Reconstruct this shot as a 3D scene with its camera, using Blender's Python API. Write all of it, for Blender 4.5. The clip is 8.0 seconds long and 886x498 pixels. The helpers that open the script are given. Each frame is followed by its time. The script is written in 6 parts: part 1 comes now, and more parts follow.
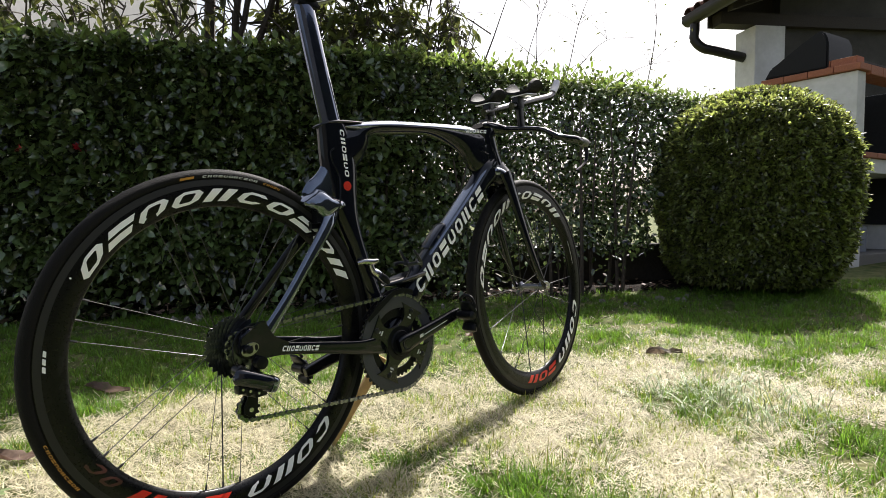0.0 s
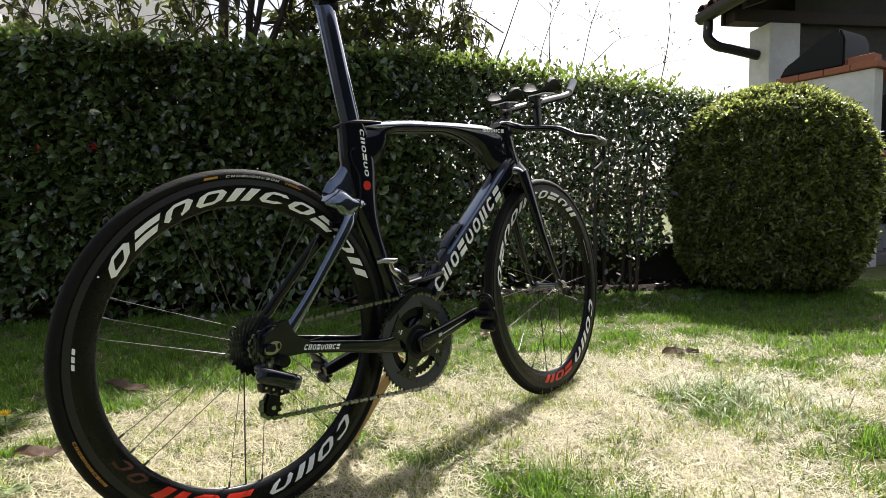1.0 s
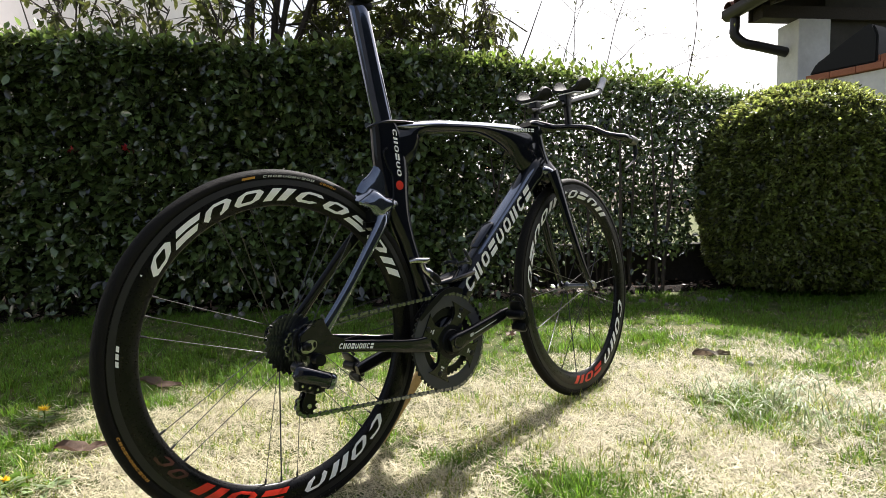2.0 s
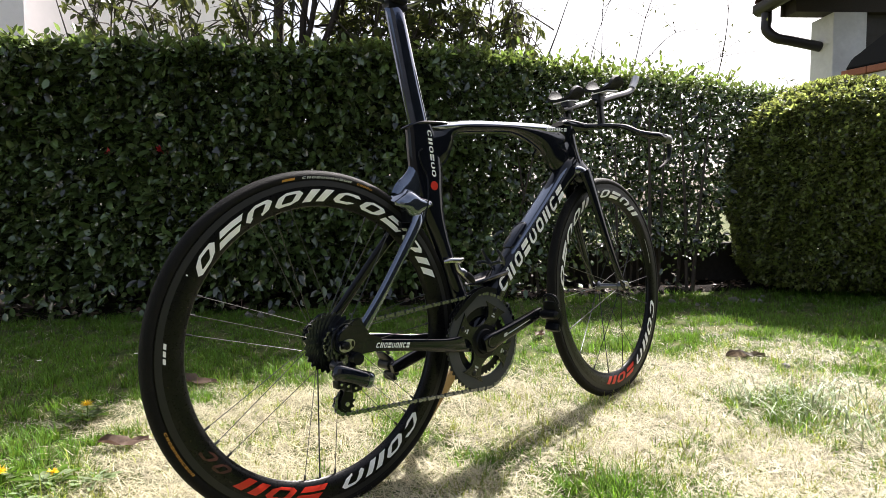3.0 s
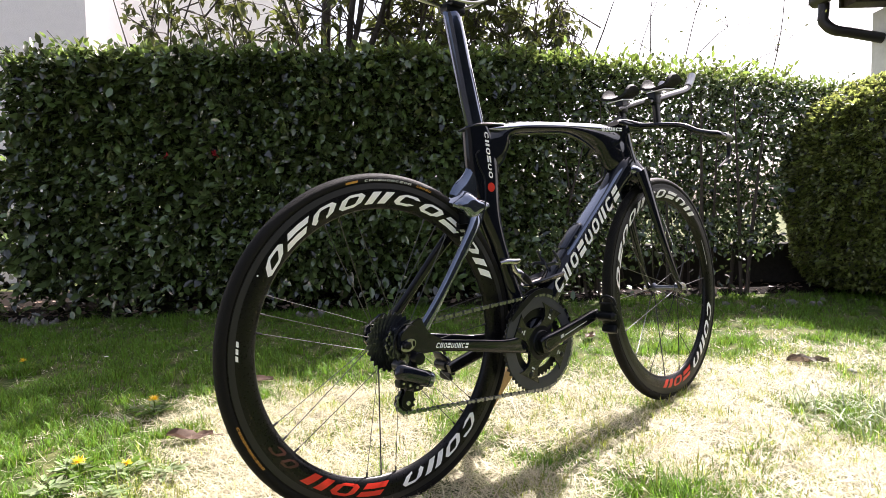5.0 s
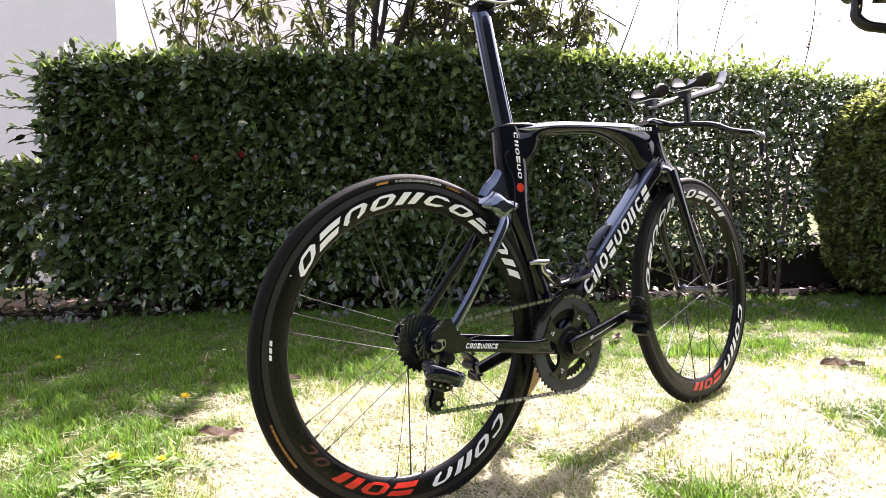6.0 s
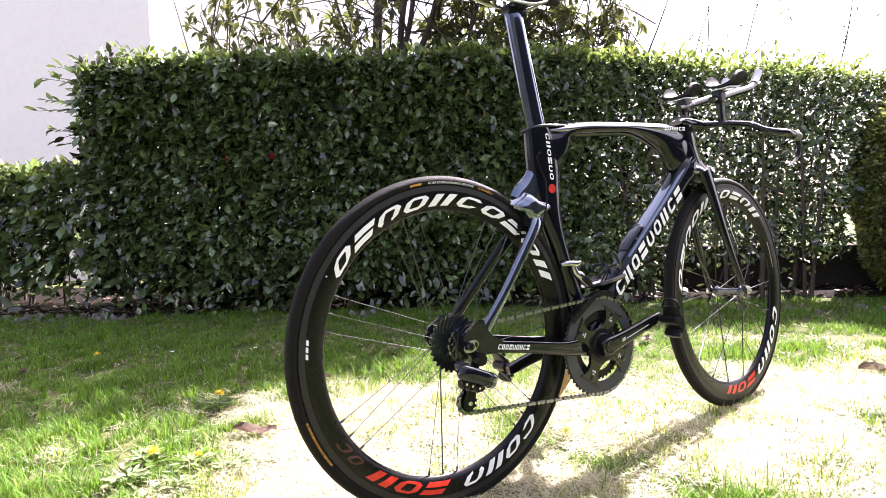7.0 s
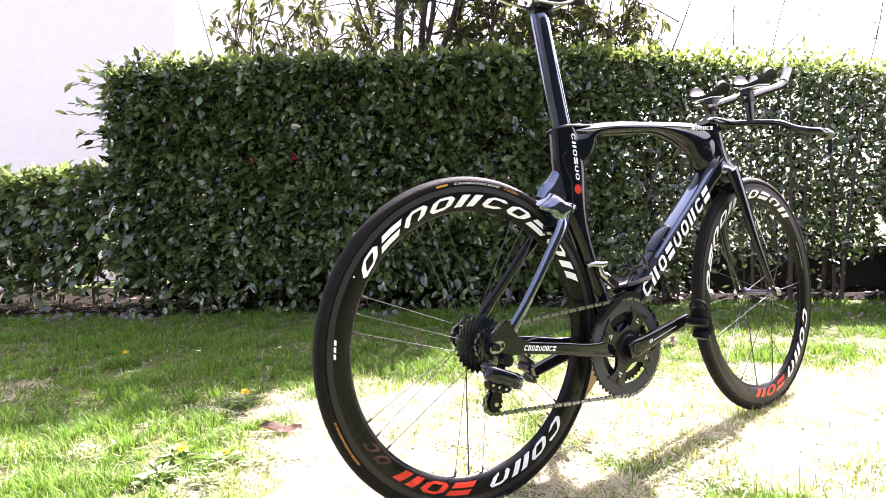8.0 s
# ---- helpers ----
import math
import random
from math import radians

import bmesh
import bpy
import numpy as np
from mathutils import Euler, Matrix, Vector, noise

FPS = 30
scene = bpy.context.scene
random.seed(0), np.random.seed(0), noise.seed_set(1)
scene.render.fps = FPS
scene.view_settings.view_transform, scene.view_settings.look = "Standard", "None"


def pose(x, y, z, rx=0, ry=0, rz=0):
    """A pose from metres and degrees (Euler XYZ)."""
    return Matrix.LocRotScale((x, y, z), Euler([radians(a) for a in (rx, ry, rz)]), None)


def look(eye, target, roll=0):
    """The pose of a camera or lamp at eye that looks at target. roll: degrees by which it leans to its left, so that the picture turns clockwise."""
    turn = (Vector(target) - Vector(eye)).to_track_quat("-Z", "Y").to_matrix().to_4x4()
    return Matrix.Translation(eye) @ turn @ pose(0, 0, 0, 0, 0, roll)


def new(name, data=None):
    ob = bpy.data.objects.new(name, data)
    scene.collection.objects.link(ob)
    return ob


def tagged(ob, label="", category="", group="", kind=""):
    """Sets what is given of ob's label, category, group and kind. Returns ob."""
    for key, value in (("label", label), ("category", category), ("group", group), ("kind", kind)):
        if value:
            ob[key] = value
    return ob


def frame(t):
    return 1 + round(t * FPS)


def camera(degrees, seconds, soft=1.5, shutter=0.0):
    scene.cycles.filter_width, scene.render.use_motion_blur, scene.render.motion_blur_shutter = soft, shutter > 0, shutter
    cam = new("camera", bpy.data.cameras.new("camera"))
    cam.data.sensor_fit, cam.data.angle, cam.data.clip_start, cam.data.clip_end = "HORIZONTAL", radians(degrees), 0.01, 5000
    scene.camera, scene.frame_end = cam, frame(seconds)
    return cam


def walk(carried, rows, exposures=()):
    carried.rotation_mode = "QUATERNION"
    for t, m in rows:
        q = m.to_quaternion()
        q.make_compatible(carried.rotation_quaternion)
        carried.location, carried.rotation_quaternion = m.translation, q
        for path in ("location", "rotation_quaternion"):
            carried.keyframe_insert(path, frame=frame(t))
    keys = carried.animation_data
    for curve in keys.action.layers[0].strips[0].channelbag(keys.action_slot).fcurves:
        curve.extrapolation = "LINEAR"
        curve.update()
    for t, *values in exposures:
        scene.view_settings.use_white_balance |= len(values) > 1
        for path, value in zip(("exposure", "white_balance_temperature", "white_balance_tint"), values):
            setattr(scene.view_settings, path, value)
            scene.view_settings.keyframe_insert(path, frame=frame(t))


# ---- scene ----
cam = camera(74.4, 8.0, soft=0.8)
PATH = [
    (0, (-0.516, -1.058, 0.583), (0.931, 0.318, 0.465), -0.4),
    (0.5, (-0.524, -1.054, 0.584), (0.913, 0.332, 0.464), -0.4),
    (1, (-0.533, -1.044, 0.584), (0.891, 0.355, 0.463), -0.4),
    (1.5, (-0.542, -1.032, 0.583), (0.862, 0.388, 0.463), -0.4),
    (3, (-0.576, -1.009, 0.587), (0.743, 0.489, 0.463), -0.5),
    (3.5, (-0.586, -1.004, 0.588), (0.707, 0.516, 0.465), -0.6),
    (4, (-0.595, -1.001, 0.589), (0.671, 0.543, 0.467), -0.6),
    (4.5, (-0.603, -0.997, 0.589), (0.638, 0.567, 0.468), -0.7),
    (6, (-0.626, -0.982, 0.589), (0.529, 0.646, 0.472), -0.8),
    (6.5, (-0.632, -0.98, 0.589), (0.494, 0.669, 0.473), -0.8),
    (7, (-0.644, -0.978, 0.594), (0.444, 0.697, 0.475), -0.8),
    (7.5, (-0.649, -0.976, 0.594), (0.41, 0.717, 0.478), -0.9),
    (8, (-0.656, -0.972, 0.594), (0.376, 0.738, 0.479), -0.9),
]
walk(cam, [(t, look(eye, target, roll)) for t, eye, target, roll in PATH],
     [(0, 1.55, 6450, 11.5), (1.5, 1.55, 6450, 11.5), (3.5, 1.84, 6400, 14.5), (4.5, 1.98, 6400, 17.5), (6.0, 2.50, 6350, 24), (7.0, 2.87, 6300, 27), (8, 3.15, 6250, 29)])

# ---- world, sun, exposure ----
SUN_HEIGHT, SUN_AZIMUTH = 48.0, 14.5          # degrees above the ground; degrees from +x towards +y
sky_world = bpy.data.worlds.new("sky")
scene.world = sky_world
sky_world.use_nodes = True
sky_nodes = sky_world.node_tree.nodes
sky_tex = sky_nodes.new("ShaderNodeTexSky")
sky_tex.sky_type, sky_tex.sun_disc = "NISHITA", False
sky_tex.sun_elevation, sky_tex.sun_rotation = radians(SUN_HEIGHT), radians(90 - SUN_AZIMUTH)
sky_tex.air_density, sky_tex.dust_density, sky_tex.ozone_density = 1.0, 5.0, 1.0
haze = sky_nodes.new("ShaderNodeHueSaturation")
haze.inputs["Saturation"].default_value = 0.65
sky_world.node_tree.links.new(sky_tex.outputs[0], haze.inputs["Color"])
sky_world.node_tree.links.new(haze.outputs[0], sky_nodes["Background"].inputs[0])
sky_nodes["Background"].inputs[1].default_value = 0.070
sun_data = bpy.data.lights.new("sun", "SUN")
sun_data.energy, sun_data.angle, sun_data.color = 4.5, radians(0.55), (1.0, 0.955, 0.89)
sun = new("sun", sun_data)
_a, _h = radians(SUN_AZIMUTH), radians(SUN_HEIGHT)
sun.matrix_world = look((6 * math.cos(_h) * math.cos(_a), 6 * math.cos(_h) * math.sin(_a), 6 * math.sin(_h)), (0, 0, 0))

# ---- the garden's own axes: u to the right along the hedge, v towards the hedge ----
GARDEN = pose(-0.6, -1.0, 0.0, 0, 0, -38.7)
GU = np.array(GARDEN.to_3x3().col[0]); GV = np.array(GARDEN.to_3x3().col[1]); GO = np.array(GARDEN.translation)


def ground_z(x):
    return 0.0195 * np.clip(x, -6, 8)


def G(u, v, z=0.0, on_ground=True):
    p = GARDEN @ Vector((u, v, z))
    if on_ground:
        p.z += float(ground_z(p.x))
    return p


# ---- materials ----
def material(name, colour, rough=0.5, metal=0.0, coat=0.0, vary=0.0, scale=8.0, bump=0.0, bump_scale=60.0,
             second=None, patch=0.0, spec=0.5, island=False, translucent=0.0):
    """Principled material with a fine grain, an optional second colour in patches and variation per piece."""
    m = bpy.data.materials.new(name)
    m.use_nodes = True
    nt = m.node_tree
    n, l = nt.nodes, nt.links
    b = n["Principled BSDF"]
    b.inputs["Roughness"].default_value = rough
    b.inputs["Metallic"].default_value = metal
    b.inputs["Coat Weight"].default_value = coat
    b.inputs["Coat Roughness"].default_value = 0.04
    b.inputs["Specular IOR Level"].default_value = spec
    co = n.new("ShaderNodeTexCoord")
    col = n.new("ShaderNodeRGB")
    col.outputs[0].default_value = (*colour, 1)
    out = col.outputs[0]
    if second:
        tex = n.new("ShaderNodeTexNoise")
        tex.inputs["Scale"].default_value = scale
        tex.inputs["Detail"].default_value = 6
        l.new(co.outputs["Object"], tex.inputs["Vector"])
        ramp = n.new("ShaderNodeValToRGB")
        ramp.color_ramp.elements[0].position = 0.5 - patch
        ramp.color_ramp.elements[1].position = 0.5 + patch
        l.new(tex.outputs["Fac"], ramp.inputs[0])
        mix = n.new("ShaderNodeMix")
        mix.data_type = "RGBA"
        mix.inputs[7].default_value = (*second, 1)
        l.new(ramp.outputs[0], mix.inputs[0])
        l.new(out, mix.inputs[6])
        out = mix.outputs[2]
    if vary:
        hsv = n.new("ShaderNodeHueSaturation")
        if island:
            src = n.new("ShaderNodeNewGeometry").outputs["Random Per Island"]
        else:
            fine = n.new("ShaderNodeTexNoise")
            fine.inputs["Scale"].default_value = scale * 6
            fine.inputs["Detail"].default_value = 8
            l.new(co.outputs["Object"], fine.inputs["Vector"])
            src = fine.outputs["Fac"]
        mr = n.new("ShaderNodeMapRange")
        mr.inputs[3].default_value, mr.inputs[4].default_value = 1 - vary, 1 + vary
        l.new(src, mr.inputs[0])
        l.new(mr.outputs[0], hsv.inputs["Value"])
        if island:
            mh = n.new("ShaderNodeMapRange")
            mh.inputs[3].default_value, mh.inputs[4].default_value = 0.485, 0.515
            l.new(src, mh.inputs[0])
            l.new(mh.outputs[0], hsv.inputs["Hue"])
        l.new(out, hsv.inputs["Color"])
        out = hsv.outputs[0]
    l.new(out, b.inputs["Base Color"])
    if bump:
        bt = n.new("ShaderNodeTexNoise")
        bt.inputs["Scale"].default_value = bump_scale
        bt.inputs["Detail"].default_value = 5
        l.new(co.outputs["Object"], bt.inputs["Vector"])
        bp = n.new("ShaderNodeBump")
        bp.inputs["Strength"].default_value = bump
        bp.inputs["Distance"].default_value = 0.01
        l.new(bt.outputs["Fac"], bp.inputs["Height"])
        l.new(bp.outputs[0], b.inputs["Normal"])
        rr = n.new("ShaderNodeMapRange")
        rr.inputs[3].default_value, rr.inputs[4].default_value = max(0.02, rough - 0.12), min(1, rough + 0.12)
        l.new(bt.outputs["Fac"], rr.inputs[0])
        l.new(rr.outputs[0], b.inputs["Roughness"])
    if translucent:
        tr = n.new("ShaderNodeBsdfTranslucent")
        bright = n.new("ShaderNodeHueSaturation")
        bright.inputs["Value"].default_value = 1.8
        bright.inputs["Hue"].default_value = 0.485
        l.new(out, bright.inputs["Color"])
        l.new(bright.outputs[0], tr.inputs[0])
        mx = n.new("ShaderNodeMixShader")
        mx.inputs[0].default_value = translucent
        l.new(b.outputs[0], mx.inputs[1])
        l.new(tr.outputs[0], mx.inputs[2])
        l.new(mx.outputs[0], n["Material Output"].inputs[0])
    return m


PAINT = material("gloss_black_blue_paint", (0.005, 0.006, 0.010), 0.05, 0.0, 0.48, vary=0.3, scale=30, spec=0.12, bump=0.02, bump_scale=22)
POST_PAINT = material("gloss_navy_paint", (0.050, 0.064, 0.105), 0.07, 0.9, 1.0, vary=0.5, scale=9, bump=0.05, bump_scale=18)
# lighter blue paint: the sky's sheen on the frame, and the blue end cap
BLUE_SHEEN_PAINT = material("blue_sky_sheen_paint", (0.135, 0.160, 0.21), 0.07, 0.9, 1.0, vary=0.2, scale=30, bump=0.035, bump_scale=26)
CARBON = material("matt_carbon", (0.0055, 0.006, 0.0078), 0.17, vary=0.25, scale=40, bump=0.05, bump_scale=300)
RIM_CARBON = material("carbon_rim", (0.0035, 0.0035, 0.004), 0.30, 0, 0.06, vary=0.25, scale=40, bump=0.04, bump_scale=300, spec=0.2)
CHAINRING = material("matt_grey_chainring", (0.042, 0.044, 0.053), 0.5, vary=0.25, scale=60, spec=0.4)
CAGE_GREY = material("grey_satin_plastic", (0.028, 0.030, 0.036), 0.16, 0.3, vary=0.2, scale=40)
GREY_METAL = material("grey_metal", (0.42, 0.42, 0.43), 0.22, 1.0, vary=0.25, scale=60)
BRAKE_TRACK = material("brake_track", (0.006, 0.006, 0.0065), 0.55, vary=0.3, scale=60)
RUBBER = material("tyre_rubber", (0.007, 0.0065, 0.006), 0.68, vary=0.3, scale=30, bump=0.25, bump_scale=400, spec=0.14)
STEEL = material("dull_steel", (0.42, 0.42, 0.42), 0.32, 1.0, vary=0.25, scale=60)
DARK_STEEL = material("dark_chain_steel", (0.20, 0.21, 0.25), 0.16, 1.0, vary=0.4, scale=90)
COG = material("worn_cog_steel", (0.105, 0.112, 0.130), 0.28, 1.0, vary=0.3, scale=80)
ANODISED = material("dark_anodised_metal", (0.022, 0.023, 0.026), 0.32, 0.6, vary=0.25, scale=50)
BLACK_PLASTIC = material("black_plastic", (0.0055, 0.006, 0.0078), 0.30, vary=0.2, scale=40, spec=0.18)
DERAIL = material("grey_blue_gloss_casing", (0.006, 0.008, 0.016), 0.10, 0.1, 0.6, vary=0.2, scale=40, spec=0.3, bump=0.03, bump_scale=40)
FOAM = material("black_pad_foam", (0.010, 0.010, 0.010), 0.75, vary=0.3, scale=60, bump=0.2, bump_scale=500, spec=0.25)
GRIP = material("grey_rubber_grip", (0.12, 0.12, 0.115), 0.6, vary=0.2, scale=60, bump=0.3, bump_scale=300)
WHITE_INK = material("white_decal", (0.88, 0.88, 0.89), 0.35, vary=0.08, scale=60)
GREY_INK = material("dim_white_decal", (0.55, 0.55, 0.55), 0.45, vary=0.1, scale=60)
RED_INK = material("red_decal", (0.62, 0.03, 0.015), 0.35, vary=0.15, scale=60)
DARK_RED_INK = material("dark_red_decal", (0.045, 0.009, 0.007), 0.45, vary=0.2, scale=60)
GOLD_INK = material("gold_decal", (0.50, 0.24, 0.04), 0.45, vary=0.15, scale=60)
SPOKE = material("black_spoke", (0.025, 0.025, 0.025), 0.3, 0.4, vary=0.2, scale=40)

LEAF = material("hedge_leaf", (0.072, 0.102, 0.033), 0.22, 0.0, 0.15, vary=0.9, island=True, translucent=0.16, spec=0.9)
# lighter, more translucent copy of the hedge leaf that holds the sun on top
LEAF_SUNLIT_TOP = material("sunlit_upper_hedge_leaf", (0.078, 0.115, 0.028), 0.3, vary=0.7, island=True, translucent=0.45, spec=0.6)
LEAF_YOUNG = material("young_hedge_leaf", (0.095, 0.145, 0.025), 0.4, vary=0.4, island=True, translucent=0.45)
LEAF_SMALL = material("clipped_shrub_leaf", (0.120, 0.148, 0.036), 0.34, vary=0.95, island=True, translucent=0.52, spec=0.9)
LEAF_TREE = material("tree_leaf", (0.062, 0.075, 0.020), 0.35, vary=0.5, island=True, translucent=0.4)
BARK = material("bark", (0.05, 0.038, 0.03), 0.85, vary=0.4, scale=20, bump=0.6, bump_scale=60)
TWIG = material("dry_twig", (0.07, 0.05, 0.04), 0.8, vary=0.3, scale=40)
GRASS = material("green_grass", (0.086, 0.170, 0.018), 0.5, vary=0.6, island=True, translucent=0.4, spec=0.2)
OLIVE_GRASS = material("yellowed_grass", (0.225, 0.258, 0.052), 0.5, vary=0.55, island=True, translucent=0.4, spec=0.25)
STRAW = material("dry_grass", (0.44, 0.405, 0.285), 0.6, spec=0.3, vary=0.45, island=True, translucent=0.25)
LAWN = material("lawn_soil_and_thatch", (0.11, 0.108, 0.045), 0.9, spec=0.1, vary=0.5, scale=9, second=(0.035, 0.06, 0.012), patch=0.16,
                bump=0.8, bump_scale=90)
SOIL = material("dark_soil", (0.014, 0.011, 0.009), 0.95, spec=0.05, vary=0.5, scale=12, bump=0.9, bump_scale=50)
# concrete darkened to hold the shade on the low wall's face
DARK_CONCRETE = material("shaded_dark_concrete", (0.034, 0.030, 0.027), 0.9, spec=0.1, vary=0.4, scale=8, bump=0.4, bump_scale=60)
STONE = material("pale_stone", (0.17, 0.16, 0.145), 0.85, vary=0.3, scale=20, bump=0.4, bump_scale=80)
WALL_DARK = material("dark_light_block_render", (0.05, 0.048, 0.045), 0.9, vary=0.3, scale=2, bump=0.3, bump_scale=60)
PLASTER = material("lilac_white_plaster", (0.80, 0.755, 0.775), 0.9, vary=0.06, scale=3, bump=0.25, bump_scale=120)
PLASTER_BRIGHT = material("white_plaster", (0.80, 0.77, 0.77), 0.9, vary=0.05, scale=3, bump=0.25, bump_scale=120)
PLASTER_WING = material("pale_lilac_plaster", (0.80, 0.76, 0.765), 0.9, vary=0.05, scale=3, bump=0.06, bump_scale=120)
PLASTER_GRILL = material("weathered_white_plaster", (0.80, 0.78, 0.785), 0.9, vary=0.12, scale=4, second=(0.66, 0.64, 0.63), patch=0.2,
                         bump=0.3, bump_scale=90)
# dark grey that holds the shade under the grill roof
PLASTER_SHADED = material("shaded_grey_plaster", (0.075, 0.068, 0.063), 0.9, vary=0.3, scale=3, second=(0.04, 0.036, 0.033), patch=0.25, bump=0.3, bump_scale=90)
BLUE_GREY = material("blue_grey_plastic", (0.16, 0.18, 0.23), 0.5, vary=0.15, scale=10)
# terracotta red darkened to hold the tiles' backlit shade
ROOF_TILE = material("backlit_roof_tile", (0.13, 0.06, 0.045), 0.85, vary=0.4, scale=12, bump=0.4, bump_scale=60)
TARP = material("black_cover", (0.007, 0.007, 0.0075), 0.6, vary=0.3, scale=10, spec=0.3)
TERRACOTTA = material("terracotta_tile", (0.36, 0.13, 0.07), 0.75, vary=0.3, scale=15, bump=0.3, bump_scale=90)
# near-black that stands for the shade inside the grill openings
OPENING_SHADE = material("shaded_opening_masonry", (0.02, 0.02, 0.02), 0.95, vary=0.4, scale=8)
DARK_WOOD = material("dark_stained_wood", (0.035, 0.025, 0.018), 0.7, vary=0.4, scale=12, bump=0.3, bump_scale=60)
GUTTER_METAL = material("dark_brown_gutter", (0.03, 0.026, 0.026), 0.4, 0.4, vary=0.25, scale=20)
PALE_WOOD = material("pale_sawn_wood", (0.52, 0.34, 0.17), 0.7, vary=0.2, scale=20, bump=0.3, bump_scale=120)
DEAD_LEAF = material("dry_brown_leaf", (0.12, 0.08, 0.055), 0.55, vary=0.35, scale=25, second=(0.19, 0.13, 0.10), patch=0.15, translucent=0.15)
GREY_LEAF = material("dry_grey_leaf", (0.19, 0.155, 0.115), 0.6, vary=0.4, scale=40, second=(0.09, 0.07, 0.05), patch=0.012, translucent=0.15)
WEED = material("pale_weed_leaf", (0.15, 0.20, 0.085), 0.6, vary=0.35, island=True, translucent=0.25)
YELLOW = material("dandelion_yellow", (0.80, 0.60, 0.02), 0.6, vary=0.2, scale=80, translucent=0.2)
PETAL_RED = material("red_flower", (0.45, 0.02, 0.02), 0.5, vary=0.2, scale=80, translucent=0.2)
WHITE_PETAL = material("white_petal", (0.75, 0.72, 0.70), 0.6, vary=0.1, scale=80, translucent=0.2)


# ---- mesh helpers ----
def part(name, bm, mat, parent=None, label="", smooth=True, matrix=None):
    """Links a bmesh as one mesh object, under a thing or a part."""
    me = bpy.data.meshes.new(name)
    bmesh.ops.recalc_face_normals(bm, faces=bm.faces[:])
    bm.to_mesh(me)
    bm.free()
    return link_mesh(name, me, mat, parent, label, smooth, matrix)


def link_mesh(name, me, mat, parent=None, label="", smooth=True, matrix=None):
    if mat and not me.materials:
        me.materials.append(mat)
    if smooth and len(me.polygons):
        me.polygons.foreach_set("use_smooth", [True] * len(me.polygons))
        me.set_sharp_from_angle(angle=radians(42))
    ob = new(name, me)
    if parent:
        ob.parent = parent
    if matrix is not None:
        ob.matrix_local = matrix
    if label:
        tagged(ob, label)
    return ob


def array_mesh(name, verts, faces):
    """A mesh from numpy arrays of corners and of triangles or quads."""
    me = bpy.data.meshes.new(name)
    k = faces.shape[1]
    me.vertices.add(len(verts))
    me.vertices.foreach_set("co", np.ascontiguousarray(verts, dtype=np.float32).ravel())
    me.loops.add(faces.size)
    me.loops.foreach_set("vertex_index", np.ascontiguousarray(faces, dtype=np.int32).ravel())
    me.polygons.add(len(faces))
    me.polygons.foreach_set("loop_start", np.arange(0, faces.size, k, dtype=np.int32))
    me.update(calc_edges=True)
    return me


def spline(points, sub):
    """Catmull-Rom through rows of numbers."""
    p = np.array(points, float)
    if sub < 2 or len(p) < 3:
        return p
    q = np.vstack([2 * p[0] - p[1], p, 2 * p[-1] - p[-2]])
    out = []
    for i in range(1, len(q) - 2):
        for s in range(sub):
            t = s / sub
            out.append(0.5 * (2 * q[i] + (q[i + 1] - q[i - 1]) * t + (2 * q[i - 1] - 5 * q[i] + 4 * q[i + 1] - q[i + 2]) * t ** 2
                              + (3 * q[i] - q[i - 1] - 3 * q[i + 1] + q[i + 2]) * t ** 3))
    out.append(p[-1])
    return np.array(out)


def sweep(bm, path, n=16, sub=5, ref=(0, 1, 0), power=2.0, tail=0.0):
    """A tube through rows (x, y, z, a, b): a is the half size across the path at right angles to ref, b along ref.
    power over 2 squares the section, tail draws out its trailing side."""
    p = spline(path, sub)
    ref = np.array(ref, float)
    rings = []
    for i, row in enumerate(p):
        t = p[min(i + 1, len(p) - 1)][:3] - p[max(i - 1, 0)][:3]
        t /= np.linalg.norm(t) + 1e-12
        nn = np.cross(ref, t)
        nn /= np.linalg.norm(nn) + 1e-12
        bb = np.cross(t, nn)
        ring = []
        for k in range(n):
            ang = 2 * math.pi * k / n
            ca, sa = math.cos(ang), math.sin(ang)
            ea = math.copysign(abs(ca) ** (2 / power), ca)
            eb = math.copysign(abs(sa) ** (2 / power), sa)
            if tail and ca < 0:
                eb *= 1 - tail * abs(ca)
            ring.append(bm.verts.new(row[:3] + nn * ea * row[3] + bb * eb * row[4]))
        rings.append(ring)
    for r0, r1 in zip(rings, rings[1:]):
        for k in range(n):
            bm.faces.new((r0[k], r0[(k + 1) % n], r1[(k + 1) % n], r1[k]))
    bm.faces.new(rings[0][::-1])
    bm.faces.new(rings[-1])
    return bm


def pipe(bm, points, radius, n=8, sub=5, ref=(0, 0, 1)):
    rows = [(*q[:3], q[3] if len(q) > 3 else radius, q[3] if len(q) > 3 else radius) for q in points]
    return sweep(bm, rows, n, sub, ref)


def lathe(bm, profile, n=48, closed=False):
    """Turns rows (radius, y) round the y axis."""
    rings = []
    for r, y in profile:
        rings.append([bm.verts.new((r * math.cos(2 * math.pi * k / n), y, r * math.sin(2 * math.pi * k / n))) for k in range(n)])
    pairs = list(zip(rings, rings[1:])) + ([(rings[-1], rings[0])] if closed else [])
    for r0, r1 in pairs:
        for k in range(n):
            bm.faces.new((r0[k], r0[(k + 1) % n], r1[(k + 1) % n], r1[k]))
    if not closed:
        bm.faces.new(rings[0][::-1])
        bm.faces.new(rings[-1])
    return bm


